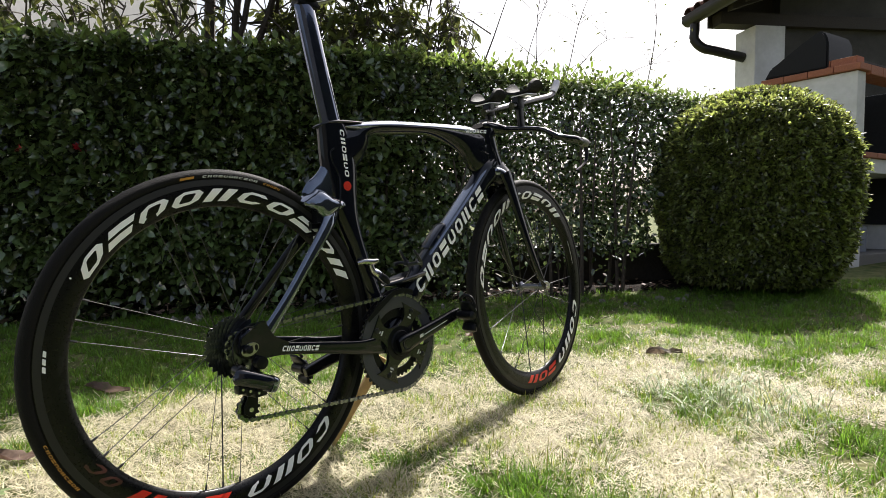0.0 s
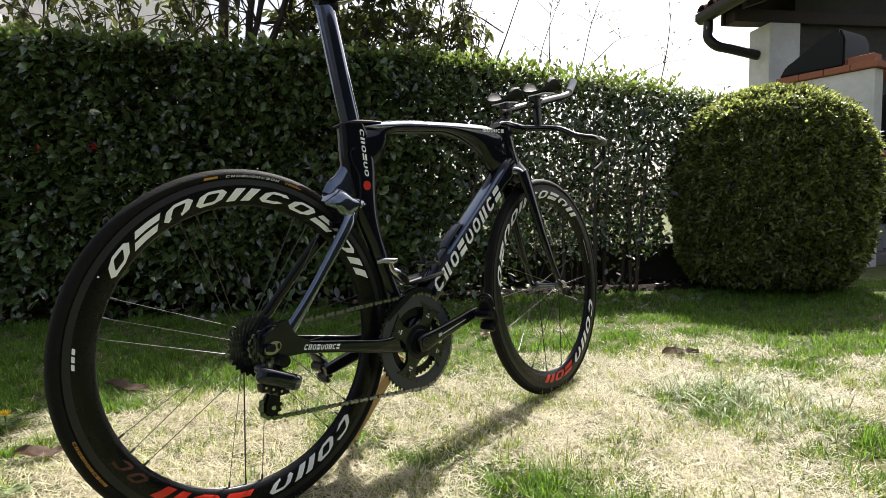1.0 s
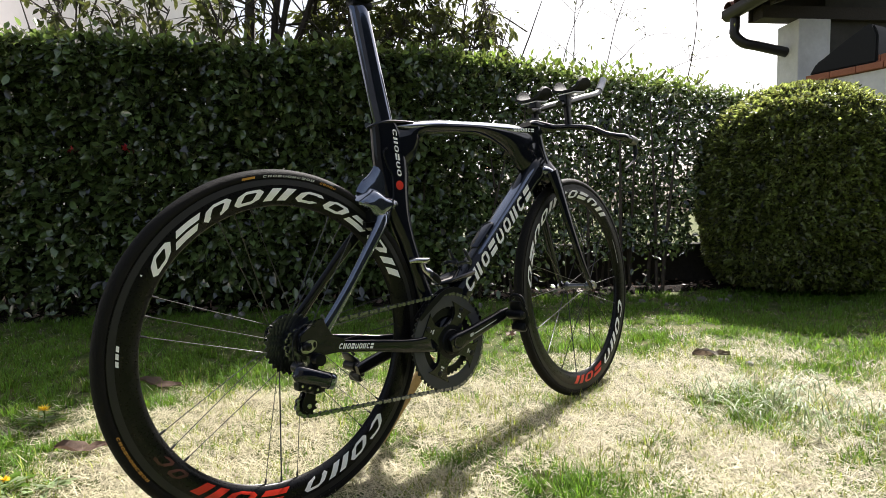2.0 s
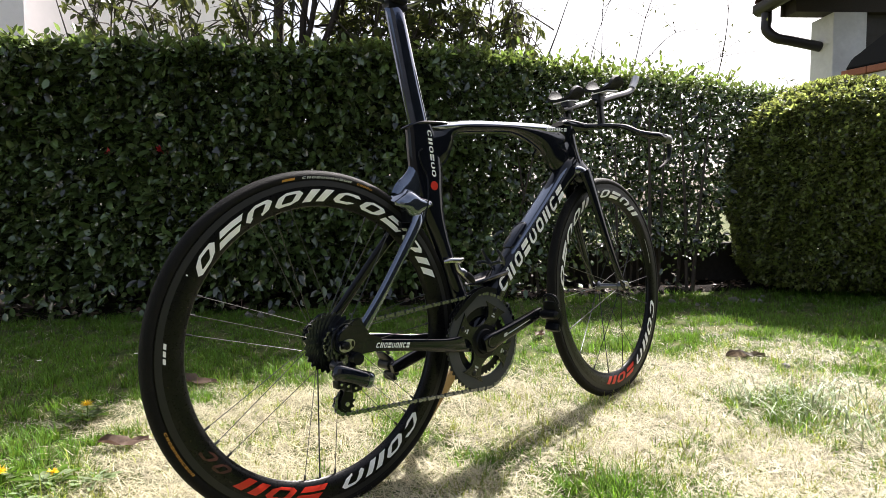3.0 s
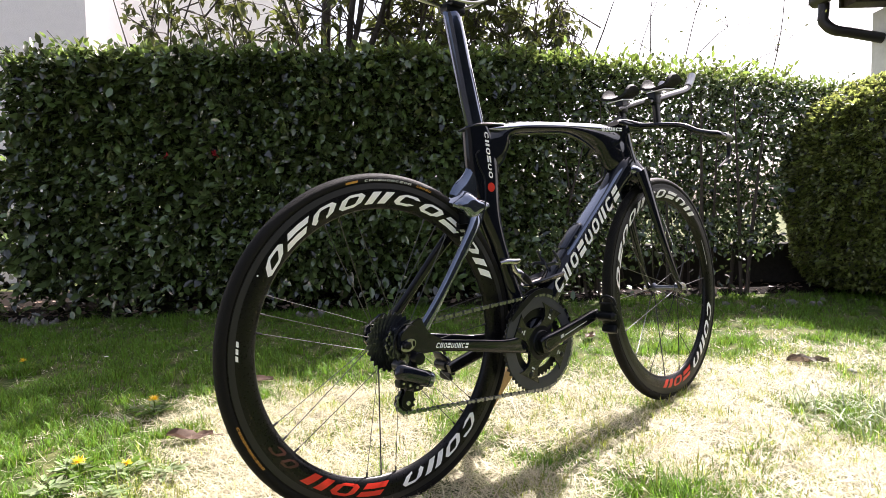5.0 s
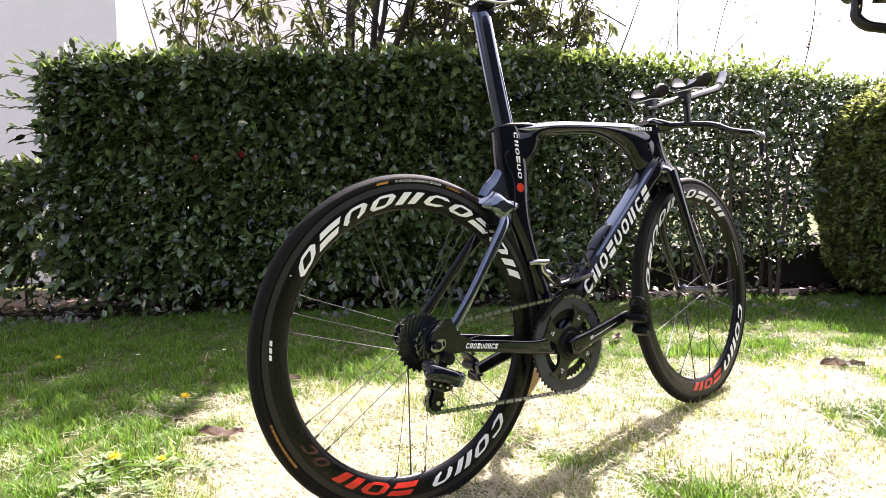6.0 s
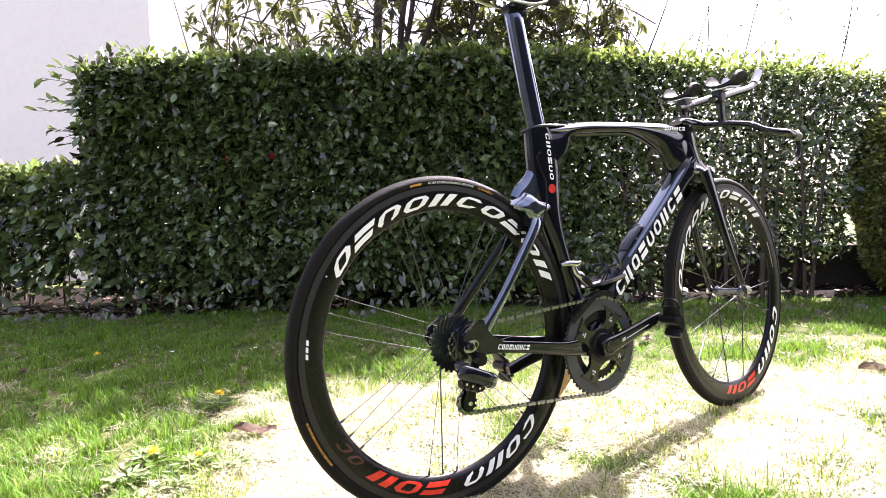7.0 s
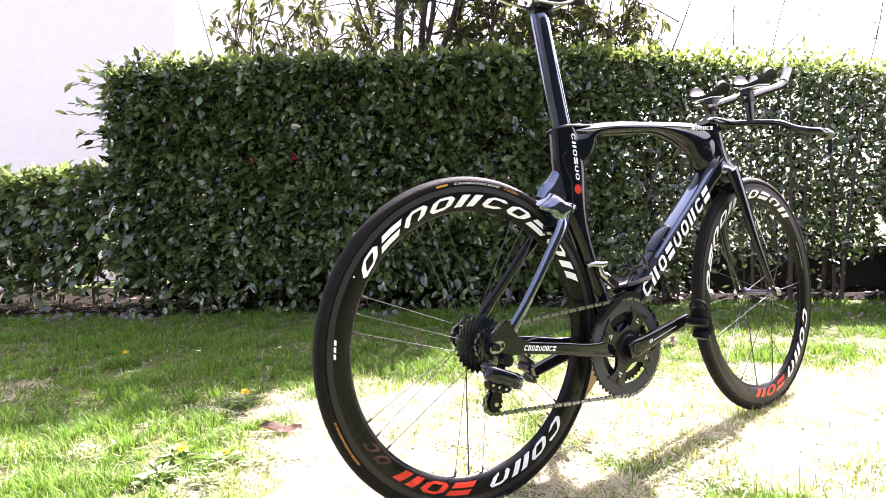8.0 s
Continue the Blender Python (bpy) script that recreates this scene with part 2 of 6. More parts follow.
def box(bm, x0, x1, y0, y1, z0, z1, bevel=0.0, m=None):
    made = bmesh.ops.create_cube(bm, size=1)["verts"]
    for w in made:
        w.co = Vector((x0 + (w.co.x + 0.5) * (x1 - x0), y0 + (w.co.y + 0.5) * (y1 - y0), z0 + (w.co.z + 0.5) * (z1 - z0)))
    if bevel:
        edges = list({e for w in made for e in w.link_edges})
        made = list({w for f in bmesh.ops.bevel(bm, geom=edges, offset=bevel, segments=2, affect="EDGES", profile=0.6)["faces"] for w in f.verts} | {w for w in made if w.is_valid})
    if m is not None:
        for w in made:
            w.co = m @ w.co
    return bm


def plate(bm, outline, y0, y1):
    """A flat plate with an outline in x and z, between two y."""
    a = [bm.verts.new((x, y0, z)) for x, z in outline]
    b = [bm.verts.new((x, y1, z)) for x, z in outline]
    n = len(outline)
    bm.faces.new(a)
    bm.faces.new(b[::-1])
    for i in range(n):
        bm.faces.new((a[i], b[i], b[(i + 1) % n], a[(i + 1) % n]))
    return bm


def value_noise(x, y, seed=0):
    """Smooth noise in 0..1 over arrays."""
    def h(i, j):
        k = np.sin(i * 127.1 + j * 311.7 + seed * 74.7) * 43758.5453
        return k - np.floor(k)
    i, j = np.floor(x), np.floor(y)
    f, g = x - i, y - j
    f, g = f * f * (3 - 2 * f), g * g * (3 - 2 * g)
    return (h(i, j) * (1 - f) + h(i + 1, j) * f) * (1 - g) + (h(i, j + 1) * (1 - f) + h(i + 1, j + 1) * f) * g


def unit(a):
    return a / (np.linalg.norm(a, axis=1, keepdims=True) + 1e-9)


def leaf_mesh(name, pos, along, up, length, width, fold=0.25, droop=0.2, oval=False):
    """Many small folded leaves: each has a base, edges, a midrib and a tip; oval ones have a rounder outline."""
    along = unit(along)
    side = unit(np.cross(along, up))
    up = np.cross(side, along)
    le, wi = length[:, None], width[:, None]
    if oval:
        def at(k, s, lift):
            return pos + along * le * k + side * wi * s + up * (wi * lift - le * droop * k * k)
        rows = [at(0, 0, 0), at(0.27, 0.43, 0), at(0.62, 0.47, 0.03), at(1, 0, 0), at(0.62, -0.47, 0.03), at(0.27, -0.43, 0), at(0.3, 0, -fold), at(0.64, 0, -fold)]
        tri = np.array([[0, 1, 6], [1, 2, 7], [1, 7, 6], [2, 3, 7], [3, 4, 7], [4, 5, 6], [4, 6, 7], [5, 0, 6]])
    else:
        rows = [pos, pos + along * le * 0.42 + side * wi * 0.5, pos + along * le * 0.5 - up * wi * fold, pos + along * le * 0.42 - side * wi * 0.5, pos + along * le - up * le * droop]
        tri = np.array([[0, 1, 2], [1, 4, 2], [0, 2, 3], [2, 4, 3]])
    verts = np.stack(rows, 1).reshape(-1, 3)
    k = np.arange(len(pos))[:, None] * len(rows)
    faces = (k[:, :, None] + tri[None]).reshape(-1, 3)
    return array_mesh(name, verts, faces)


def to_world(u, v, z):
    """Garden rows to world places, z from the lawn."""
    p = GO[None] + u[:, None] * GU[None] + v[:, None] * GV[None]
    p[:, 2] = z + ground_z(p[:, 0])
    return p

# ---- ground ----
def hedge_front(u):
    return 3.30 + 0.072 * (u + 2.4)


def build_ground():
    s = np.linspace(-1, 1, 121)
    xs = np.sinh(s * 6.2) / np.sinh(6.2) * 900 + 1.0
    gx, gy = np.meshgrid(xs, xs, indexing="ij")
    near = np.exp(-((gx - 1) ** 2 + gy ** 2) / 40)
    gz = ground_z(gx) + near * 0.018 * (value_noise(gx * 2.3, gy * 2.3, 3) - 0.5)
    v = np.stack([gx, gy, gz], -1).reshape(-1, 3)
    n = len(xs)
    i = np.arange(n * n).reshape(n, n)
    f = np.stack([i[:-1, :-1], i[1:, :-1], i[1:, 1:], i[:-1, 1:]], -1).reshape(-1, 4)
    ob = link_mesh("ground", array_mesh("ground", v, f), LAWN)
    tagged(ob, "patchy lawn ground with dry thatch and green tufts", "lawn", kind="structure")


def dryness(u, v):
    """1 where the lawn is burnt straw, 0 where it is green."""
    d = 0.19 + 1.1 * (value_noise(u * 2.1 + 5, v * 2.6, 7) - 0.5) + 0.9 * (value_noise(u * 6, v * 6, 9) - 0.5) + 0.5 * (value_noise(u * 15, v * 15, 10) - 0.5)
    d += 0.58 * np.exp(-(((u - 0.35) / 0.9) ** 2 + ((v - 1.5) / 0.65) ** 2))
    d -= 0.20 * np.clip((u - 0.9) / 0.6, 0, 1)
    edge = np.interp(u, [-0.4, 0.6], [1.75, 2.35])
    d -= 0.8 * np.clip((v - edge) / 0.4, 0, 1) + 0.42 * np.clip((-0.5 - u) / 0.4, 0, 1)
    return np.clip(0.5 + 0.85 * (d - 0.5), 0.03, 0.90)


def lawn_places(rng, n):
    """Places on the lawn round the bicycle, thick near it and thinning out over the rest of the garden."""
    v = 0.35 + 3.35 * rng.random(n) ** 1.3
    u = (rng.random(n) * 2 - 1) * (0.75 + 0.98 * v)
    loose = rng.random(n)
    u = u * np.where(loose < 0.12, 1 + 0.8 * rng.random(n), 1)
    v = np.where(loose < 0.10, v - 2.2 * rng.random(n) ** 2, v)
    wide = loose > 0.86
    return np.where(wide, rng.uniform(-5.5, 5.5, n), u), np.where(wide, rng.uniform(-4.5, 3.3, n), v)


def build_green_grass(tufts, blades):
    """Blades in tufts of uneven height that lean out of their tuft."""
    rng = np.random.default_rng(11)
    u, v = lawn_places(rng, tufts * 4)
    clump = value_noise(u * 7, v * 7, 11) * 0.6 + value_noise(u * 19, v * 19, 12) * 0.4
    keep = rng.random(len(u)) < (1 - 0.85 * dryness(u, v)) * (0.2 + 1.3 * clump ** 1.5)
    u, v, clump = u[keep][:tufts], v[keep][:tufts], clump[keep][:tufts]
    size = 0.5 + 0.9 * clump + 0.5 * rng.random(len(u)) ** 3
    tone = rng.integers(0, len(u), len(u) * blades)
    u, v, size = u[tone], v[tone], size[tone]
    n = len(u)
    ang = rng.random(n) * 2 * np.pi
    r = 0.011 * np.abs(rng.normal(0, 1, n)) * size
    p = to_world(u + r * np.cos(ang), v + r * np.sin(ang), np.full(n, -0.004))
    ang = ang - radians(38.7) + rng.normal(0, 0.7, n)
    out = np.stack([np.cos(ang), np.sin(ang), np.zeros(n)], 1)
    up = np.array([[0, 0, 1.0]])
    h = (0.010 + 0.025 * rng.random(n) ** 1.3) * size * (1.05 - 0.35 * dryness(u, v))
    lean = h * (0.25 + 1.1 * rng.random(n))
    tall = rng.random(n) < 0.02
    h[tall] *= 1.6
    w = 0.0007 + 0.0008 * rng.random(n)
    side = np.stack([-out[:, 1], out[:, 0], np.zeros(n)], 1) * w[:, None]
    mid = p + up * (h * 0.66)[:, None] + out * (lean * 0.35)[:, None]
    tip = p + up * h[:, None] + out * lean[:, None]
    rows = np.stack([p - side, p + side, mid - side * 0.8, mid + side * 0.8, tip], 1)
    yellow = rng.random(n) < np.clip(1.35 * dryness(u, v) - 0.15, 0.02, 0.78)
    for name, mat, pick, label in (("grass", GRASS, ~yellow, "short green lawn grass in uneven tufts"), ("yellowed_grass", OLIVE_GRASS, yellow, "yellowed olive lawn grass in thin tufts")):
        k = np.arange(pick.sum())[:, None, None] * 5
        faces = (k + np.array([[0, 1, 3], [0, 3, 2], [2, 3, 4]])[None]).reshape(-1, 3)
        ob = link_mesh(name, array_mesh(name, rows[pick].reshape(-1, 3), faces), mat, smooth=False)
        tagged(ob, label, "grass", kind="stuff")


def build_dry_grass(count):
    """Bleached strands, most of them lying, a few standing."""
    rng = np.random.default_rng(12)
    u, v = lawn_places(rng, count * 3)
    keep = rng.random(len(u)) < dryness(u, v) * (0.5 + 0.8 * value_noise(u * 13, v * 13, 14))
    u, v = u[keep][:count], v[keep][:count]
    n = len(u)
    p = to_world(u, v, 0.001 + 0.011 * rng.random(n))
    ang = rng.random(n) * 2 * np.pi
    out = np.stack([np.cos(ang), np.sin(ang), np.zeros(n)], 1)
    up = np.array([[0, 0, 1.0]])
    h = 0.003 + 0.012 * rng.random(n) ** 2
    stand = rng.random(n) < 0.12
    h[stand] += 0.018 * rng.random(stand.sum())
    lean = 0.012 + 0.048 * rng.random(n) ** 1.4
    w = 0.0006 + 0.0009 * rng.random(n)
    side = np.stack([-out[:, 1], out[:, 0], np.zeros(n)], 1) * w[:, None]
    verts = np.stack([p - side, p + side, p + up * h[:, None] + out * lean[:, None]], 1).reshape(-1, 3)
    ob = link_mesh("dry_grass", array_mesh("dry_grass", verts, np.arange(n * 3).reshape(-1, 3)), STRAW, smooth=False)
    tagged(ob, "bleached dry grass lying in the lawn", "grass", kind="stuff")


build_ground()
build_green_grass(18000, 26)
build_dry_grass(360000)


def build_soil_bed():
    bm = bmesh.new()
    us, vs = np.linspace(-5.2, 2.6, 60), np.linspace(0.0, 1.0, 12)
    rows = []
    for u in us:
        r = []
        for j, v in enumerate(vs):
            edge = 0.10 * (value_noise(np.array([u * 3.0]), np.array([1.0]), 5)[0] - 0.5) if j == 0 else 0
            lift = 0.004 if j == 0 else 0.02 + 0.02 * value_noise(np.array([u * 9.0]), np.array([v * 9]), 4)[0]
            start = float(hedge_front(u)) + 0.02
            r.append(bm.verts.new(G(u, start + (4.5 - start) * v + edge, lift)))
        rows.append(r)
    for a, b in zip(rows, rows[1:]):
        for j in range(len(vs) - 1):
            bm.faces.new((a[j], b[j], b[j + 1], a[j + 1]))
    tagged(part("soil_bed", bm, SOIL), "dark bare soil bed under the hedge", "soil", kind="structure")


build_soil_bed()


# ---- hedge and shrubs ----
def leaf_frames(rng, n, outward, down=0.25, spread=0.9):
    along = outward + rng.normal(0, spread, (n, 3)) + np.array([[0, 0, -down]])
    up = outward * 0.7 + np.array([[0, 0, 0.8]]) + rng.normal(0, 0.5, (n, 3))
    return along, up


def hedge_height(u):
    return np.interp(u, [-2.7, -2.4, -0.5, 0.7, 1.4, 2.6], [1.40, 1.52, 1.50, 1.48, 1.42, 1.29])


def hedge_depth(u):
    """Share of the full depth: the hedge thins out towards the shrub."""
    return np.interp(u, [0.2, 1.2], [1.0, 0.45])


def hedge_taper(u, z):
    """How far the front leans back with height where the hedge thins out."""
    return 0.26 * np.clip((u - 0.2) / 1.0, 0, 1) * np.clip(z / 1.4, 0, 1.1) ** 1.5


def hedge_leaves(name, parent, count, seed, u0, u1, v0, v1, top, mat, size, part_of):
    rng = np.random.default_rng(seed)
    n = count
    u = u0 + (u1 - u0) * rng.random(n)
    h = top(u)
    out_front = -GV[None] + 0 * u[:, None]
    if part_of == "front":
        z = 0.03 + (h - 0.03) * rng.random(n)
        bulge = 0.10 * (value_noise(u * 3.1, z * 3.1, seed) - 0.5) + 0.07 * (value_noise(u * 9, z * 9, seed + 1) - 0.5)
        low = np.clip((0.36 - z) / 0.25, 0, 1)
        v = v0 + hedge_front(u) + hedge_taper(u, z) + bulge + rng.exponential(0.05, n) + 0.10 * low * rng.random(n)
        keep = rng.random(n) < (1 - np.interp(u, [0.2, 1.0], [0.84, 0.87]) * low) * (1 - 0.12 * np.clip((u - 0.0) / 1.2, 0, 1)) * (1 - 0.4 * np.clip((-2.35 - u) / 0.15, 0, 1))
        out = out_front
    elif part_of == "top":
        z = h + 0.05 * (value_noise(u * 4, u * 0, seed) - 0.5) + rng.normal(0, 0.022, n) + 0.08 * rng.random(n) ** 6 - 0.01
        v = hedge_front(u) + hedge_taper(u, z) + v0 + (v1 - v0) * hedge_depth(u) * rng.random(n)
        keep = rng.random(n) < np.interp(u, [0.2, 1.2], [1.0, 0.6])
        out = np.array([[0, 0, 1.0]]) + 0 * u[:, None]
    elif part_of == "end":
        z = 0.16 + (h - 0.16) * rng.random(n)
        v = hedge_front(u) + v0 + (v1 - v0) * rng.random(n)
        u = u0 + rng.exponential(0.09, n) - 0.16 * (value_noise(v * 7, z * 7, seed) - 0.45)
        keep = np.ones(n, bool)
        out = -GU[None] + 0 * u[:, None]
    else:
        z = 0.03 + (h - 0.03) * rng.random(n)
        v = hedge_front(u) + hedge_taper(u, z) + v0 + 0.08 + (v1 - v0 - 0.08) * hedge_depth(u) * rng.random(n)
        hole = value_noise(u * 8, z * 8, seed) * 0.6 + value_noise(u * 21, z * 21, seed + 2) * 0.4
        keep = rng.random(n) < np.clip((hole - 0.22 - 0.07 * np.clip(u / 1.5, -1, 1)) * 3.0, 0.05, 1) * (1 - 0.42 * np.clip((u + 0.7) / 1.6, 0, 1))
        keep &= rng.random(n) > 0.75 * np.clip((0.30 - z) / 0.2, 0, 1)
        keep &= ~((u < -2.6) & (z < 0.24)) & (rng.random(n) < np.where((u < -2.2) & (u > -3.0), 0.45, 1))
        out = rng.normal(0, 1, (n, 3))
    keep &= ~((u > 1.85 + 0.25 * value_noise(v * 6, z * 6, 27)) & (z < 1.12) & (rng.random(n) < np.interp(z, [0.5, 0.65], [1.0, 0.32])))
    bare = np.clip((u - 0.75) / 0.35, 0, 1) * np.clip((0.29 + 0.10 * value_noise(u * 9, u * 0, 31) - z) / 0.12, 0, 1)
    keep &= rng.random(n) > 0.88 * bare
    u, v, z, out = u[keep], v[keep], z[keep], out[keep]
    n = len(u)
    along, up = leaf_frames(rng, n, out, 0.35 if part_of != "top" else 0.0)
    le = size * (0.62 + 0.72 * rng.random(n)) * np.interp(u, [0.0, 1.2], [1.0, 0.66])
    me = leaf_mesh(name, to_world(u, v, z), along, up, le, le * (0.42 + 0.16 * rng.random(n)), 0.11, 0.24, True)
    return link_mesh(name, me, mat, parent)


def stems(bm, rng, count, u0, u1, v0, v1, height):
    for _ in range(count):
        u, v = rng.uniform(u0, u1), rng.uniform(v0, v1)
        h = height * rng.uniform(0.6, 1.0)
        r = rng.uniform(0.006, 0.014)
        du, dv = rng.uniform(-0.18, 0.18), rng.uniform(-0.12, 0.12)
        pts = [(*G(u, v, 0.0), r), (*G(u + du * 0.3, v + dv * 0.3, h * 0.4), r * 0.8), (*G(u + du, v + dv, h), r * 0.3)]
        pipe(bm, pts, r, 6, 3, (0.3, 1, 0.1))


def build_hedge():
    rng = np.random.default_rng(21)
    bm = bmesh.new()
    stems(bm, rng, 64, -2.55, 1.8, 3.6, 3.95, 1.35)
    hedge = part("hedge", bm, BARK)
    tagged(hedge, "clipped dark evergreen hedge with glossy leaves along the lawn", "hedge")
    hedge_leaves("front_leaves", hedge, 58000, 22, -2.56, 2.65, 0.0, 0.65, hedge_height, LEAF, 0.060, "front")
    hedge_leaves("inner_leaves", hedge, 46000, 23, -2.50, 2.65, 0.0, 0.65, hedge_height, LEAF, 0.066, "inner")
    hedge_leaves("top_leaves", hedge, 13500, 24, -2.54, 2.65, -0.02, 0.65, hedge_height, LEAF_SUNLIT_TOP, 0.052, "top")
    hedge_leaves("end_leaves", hedge, 1900, 25, -2.56, -2.3, 0.0, 0.65, hedge_height, LEAF, 0.078, "end")
    # upright young shoots over the thinner half of the top
    n = 620
    u = 0.1 + 2.0 * rng.random(n)
    clump = value_noise(u * 7, u * 0 + 3, 26)
    z = hedge_height(u) + 0.13 * rng.random(n) ** 1.6 * clump
    pos = to_world(u, hedge_front(u) + 0.05 + 0.5 * rng.random(n), z)
    along = np.array([[0, 0, 0.8]]) + rng.normal(0, 0.7, (n, 3))
    le = 0.032 + 0.024 * rng.random(n)
    shoots = link_mesh("young_growth", leaf_mesh("young_growth", pos, along, rng.normal(0, 1, (n, 3)), le, le * 0.42, 0.16, 0.2, True), LEAF_YOUNG, hedge, smooth=False)
    tagged(shoots, "yellow-green young shoots", kind="stuff")
    # loose sprigs standing out of the free end
    bm = bmesh.new()
    pos, along = [], []
    for z, reach, rise in ((1.34, 0.30, 0.14), (1.22, 0.34, 0.06), (1.12, 0.22, -0.02), (0.86, 0.20, 0.03), (1.42, 0.20, 0.12), (0.66, 0.18, 0.02), (1.02, 0.16, 0.05)):
        a, b = G(-2.5, 3.45, z), G(-2.55 - reach, 3.38, z + rise)
        m = (a + b) / 2 + Vector((0, 0, 0.03))
        pipe(bm, [(*a, 0.004), (*m, 0.003), (*b, 0.0015)], 0.003, 5, 3, (0.3, 1, 0.1))
        for k in np.linspace(0.3, 1.0, 6):
            pos.append(tuple(a.lerp(b, k) + Vector((0, 0, 0.03 * math.sin(k * 3.1)))))
            along.append(tuple((b - a).normalized() + Vector(rng.normal(0, 0.6, 3))))
    tagged(part("end_twigs", bm, BARK, hedge), kind="stuff")
    n = len(pos)
    le = 0.06 + 0.03 * rng.random(n)
    link_mesh("end_sprig_leaves", leaf_mesh("end_sprig_leaves", np.array(pos), np.array(along), np.array([[0, 0, 1.0]]) + rng.normal(0, 0.4, (n, 3)), le, le * 0.5, 0.16, 0.2, True), LEAF, hedge, smooth=False)


def low_top(u):
    return np.interp(u, [-5.2, -3.2, -2.7], [0.92, 0.88, 0.90])


def build_low_hedge():
    rng = np.random.default_rng(31)
    bm = bmesh.new()
    stems(bm, rng, 26, -5.0, -2.75, 3.6, 3.9, 0.8)
    hedge = part("low_hedge", bm, BARK)
    tagged(hedge, "lower evergreen hedge with loose lower branches by the wall", "hedge")
    hedge_leaves("front_leaves", hedge, 8500, 32, -5.2, -2.7, 0.1, 0.7, low_top, LEAF, 0.080, "front")
    hedge_leaves("inner_leaves", hedge, 7000, 33, -5.2, -2.75, 0.1, 0.7, low_top, LEAF, 0.074, "inner")
    hedge_leaves("top_leaves", hedge, 2600, 34, -5.2, -2.65, 0.08, 0.7, low_top, LEAF_SUNLIT_TOP, 0.068, "top")


def build_round_shrub():
    rng = np.random.default_rng(41)
    bm = bmesh.new()
    for _ in range(22):
        a, r = rng.uniform(0, 6.28), rng.uniform(0.02, 0.12)
        a2, r2 = a + rng.uniform(-0.5, 0.5), rng.uniform(0.2, 0.42)
        h = rng.uniform(0.5, 1.1)
        q0 = G(2.69 + r * math.cos(a), 3.62 + r * math.sin(a), 0)
        q1 = G(2.69 + r2 * 0.6 * math.cos(a2), 3.62 + r2 * 0.6 * math.sin(a2), h * 0.5)
        q2 = G(2.69 + r2 * math.cos(a2), 3.62 + r2 * math.sin(a2), h)
        pipe(bm, [(*q0, 0.016), (*q1, 0.010), (*q2, 0.004)], 0.01, 6, 3, (0.3, 1, 0.1))
    shrub = part("round_shrub", bm, BARK)
    tagged(shrub, "clipped dome-shaped evergreen shrub with tiny sunlit leaves", "shrub")

    def shell(name, n, seed, mat, depth):
        rg = np.random.default_rng(seed)
        zz = rg.random(n) * (1.325 - 0.06) + 0.06
        rad = np.interp(zz, [0.03, 0.2, 0.5, 0.75, 0.95, 1.1, 1.2, 1.28, 1.325], [0.43, 0.53, 0.59, 0.605, 0.57, 0.50, 0.41, 0.28, 0.03])
        a = rg.random(n) * 2 * np.pi
        rad = rad * np.where(zz > 1.18, np.sqrt(rg.random(n)) * 0.6 + 0.4, 1)
        rad = rad * (1 + 0.06 * (value_noise(a * 5, zz * 7, 4) - 0.5) + 0.12 * (value_noise(a * 15, zz * 19, 5) - 0.5)) - rg.exponential(depth, n) + 0.02 * rg.random(n) ** 6
        rad = np.clip(rad, 0.01, 2)
        out_u, out_v = np.cos(a), np.sin(a)
        slope = np.clip((zz - 0.75) / 0.5, -0.3, 1.5)
        out = out_u[:, None] * GU[None] + out_v[:, None] * GV[None] + slope[:, None] * np.array([[0, 0, 1.0]])
        out = unit(out)
        pos = to_world(2.69 + rad * out_u, 3.62 + rad * out_v, zz)
        along, up = leaf_frames(rg, n, out, 0.0, 0.8)
        le = 0.029 * (0.65 + 0.7 * rg.random(n))
        link_mesh(name, leaf_mesh(name, pos, along, up, le, le * 0.55), mat, shrub, smooth=False)

    shell("leaves", 78000, 42, LEAF_SMALL, 0.03)
    shell("inner_leaves", 36000, 43, LEAF_SMALL, 0.11)


build_hedge()
build_low_hedge()
build_round_shrub()


# ---- tree and shrubs behind the hedge ----
def spray(bm, leaves, rng, start, tip, count, size):
    """A thin bowed twig from start to tip with leaves on its outer half."""
    a, b = Vector(start), Vector(tip)
    m = (a + b) / 2 + Vector(rng.normal(0, 0.06, 3)) + Vector((0, 0, 0.06))
    r = 0.0035 + 0.0015 * rng.random()
    pipe(bm, [(*a, r * 1.5), (*m, r), (*b, r * 0.35)], r, 4, 2, (0.31, 0.9, 0.2))
    for _ in range(count):
        k = rng.uniform(0.45, 1.05)
        q = a * (1 - k) ** 2 + m * 2 * k * (1 - k) + b * k * k
        d = (b - m).normalized() * 0.7 + Vector(rng.normal(0, 0.7, 3)) + Vector((0, 0, -0.25))
        leaves.append((*q, *d, size * rng.uniform(0.6, 1.25)))


def foliage(name, leaves, mat, parent, rng, narrow):
    t = np.array(leaves)
    n = len(t)
    up = np.array([[0, 0, 1.0]]) + rng.normal(0, 0.5, (n, 3))
    link_mesh(name, leaf_mesh(name, t[:, :3], t[:, 3:6], up, t[:, 6], t[:, 6] * narrow, 0.16, 0.25, True), mat, parent, smooth=False)


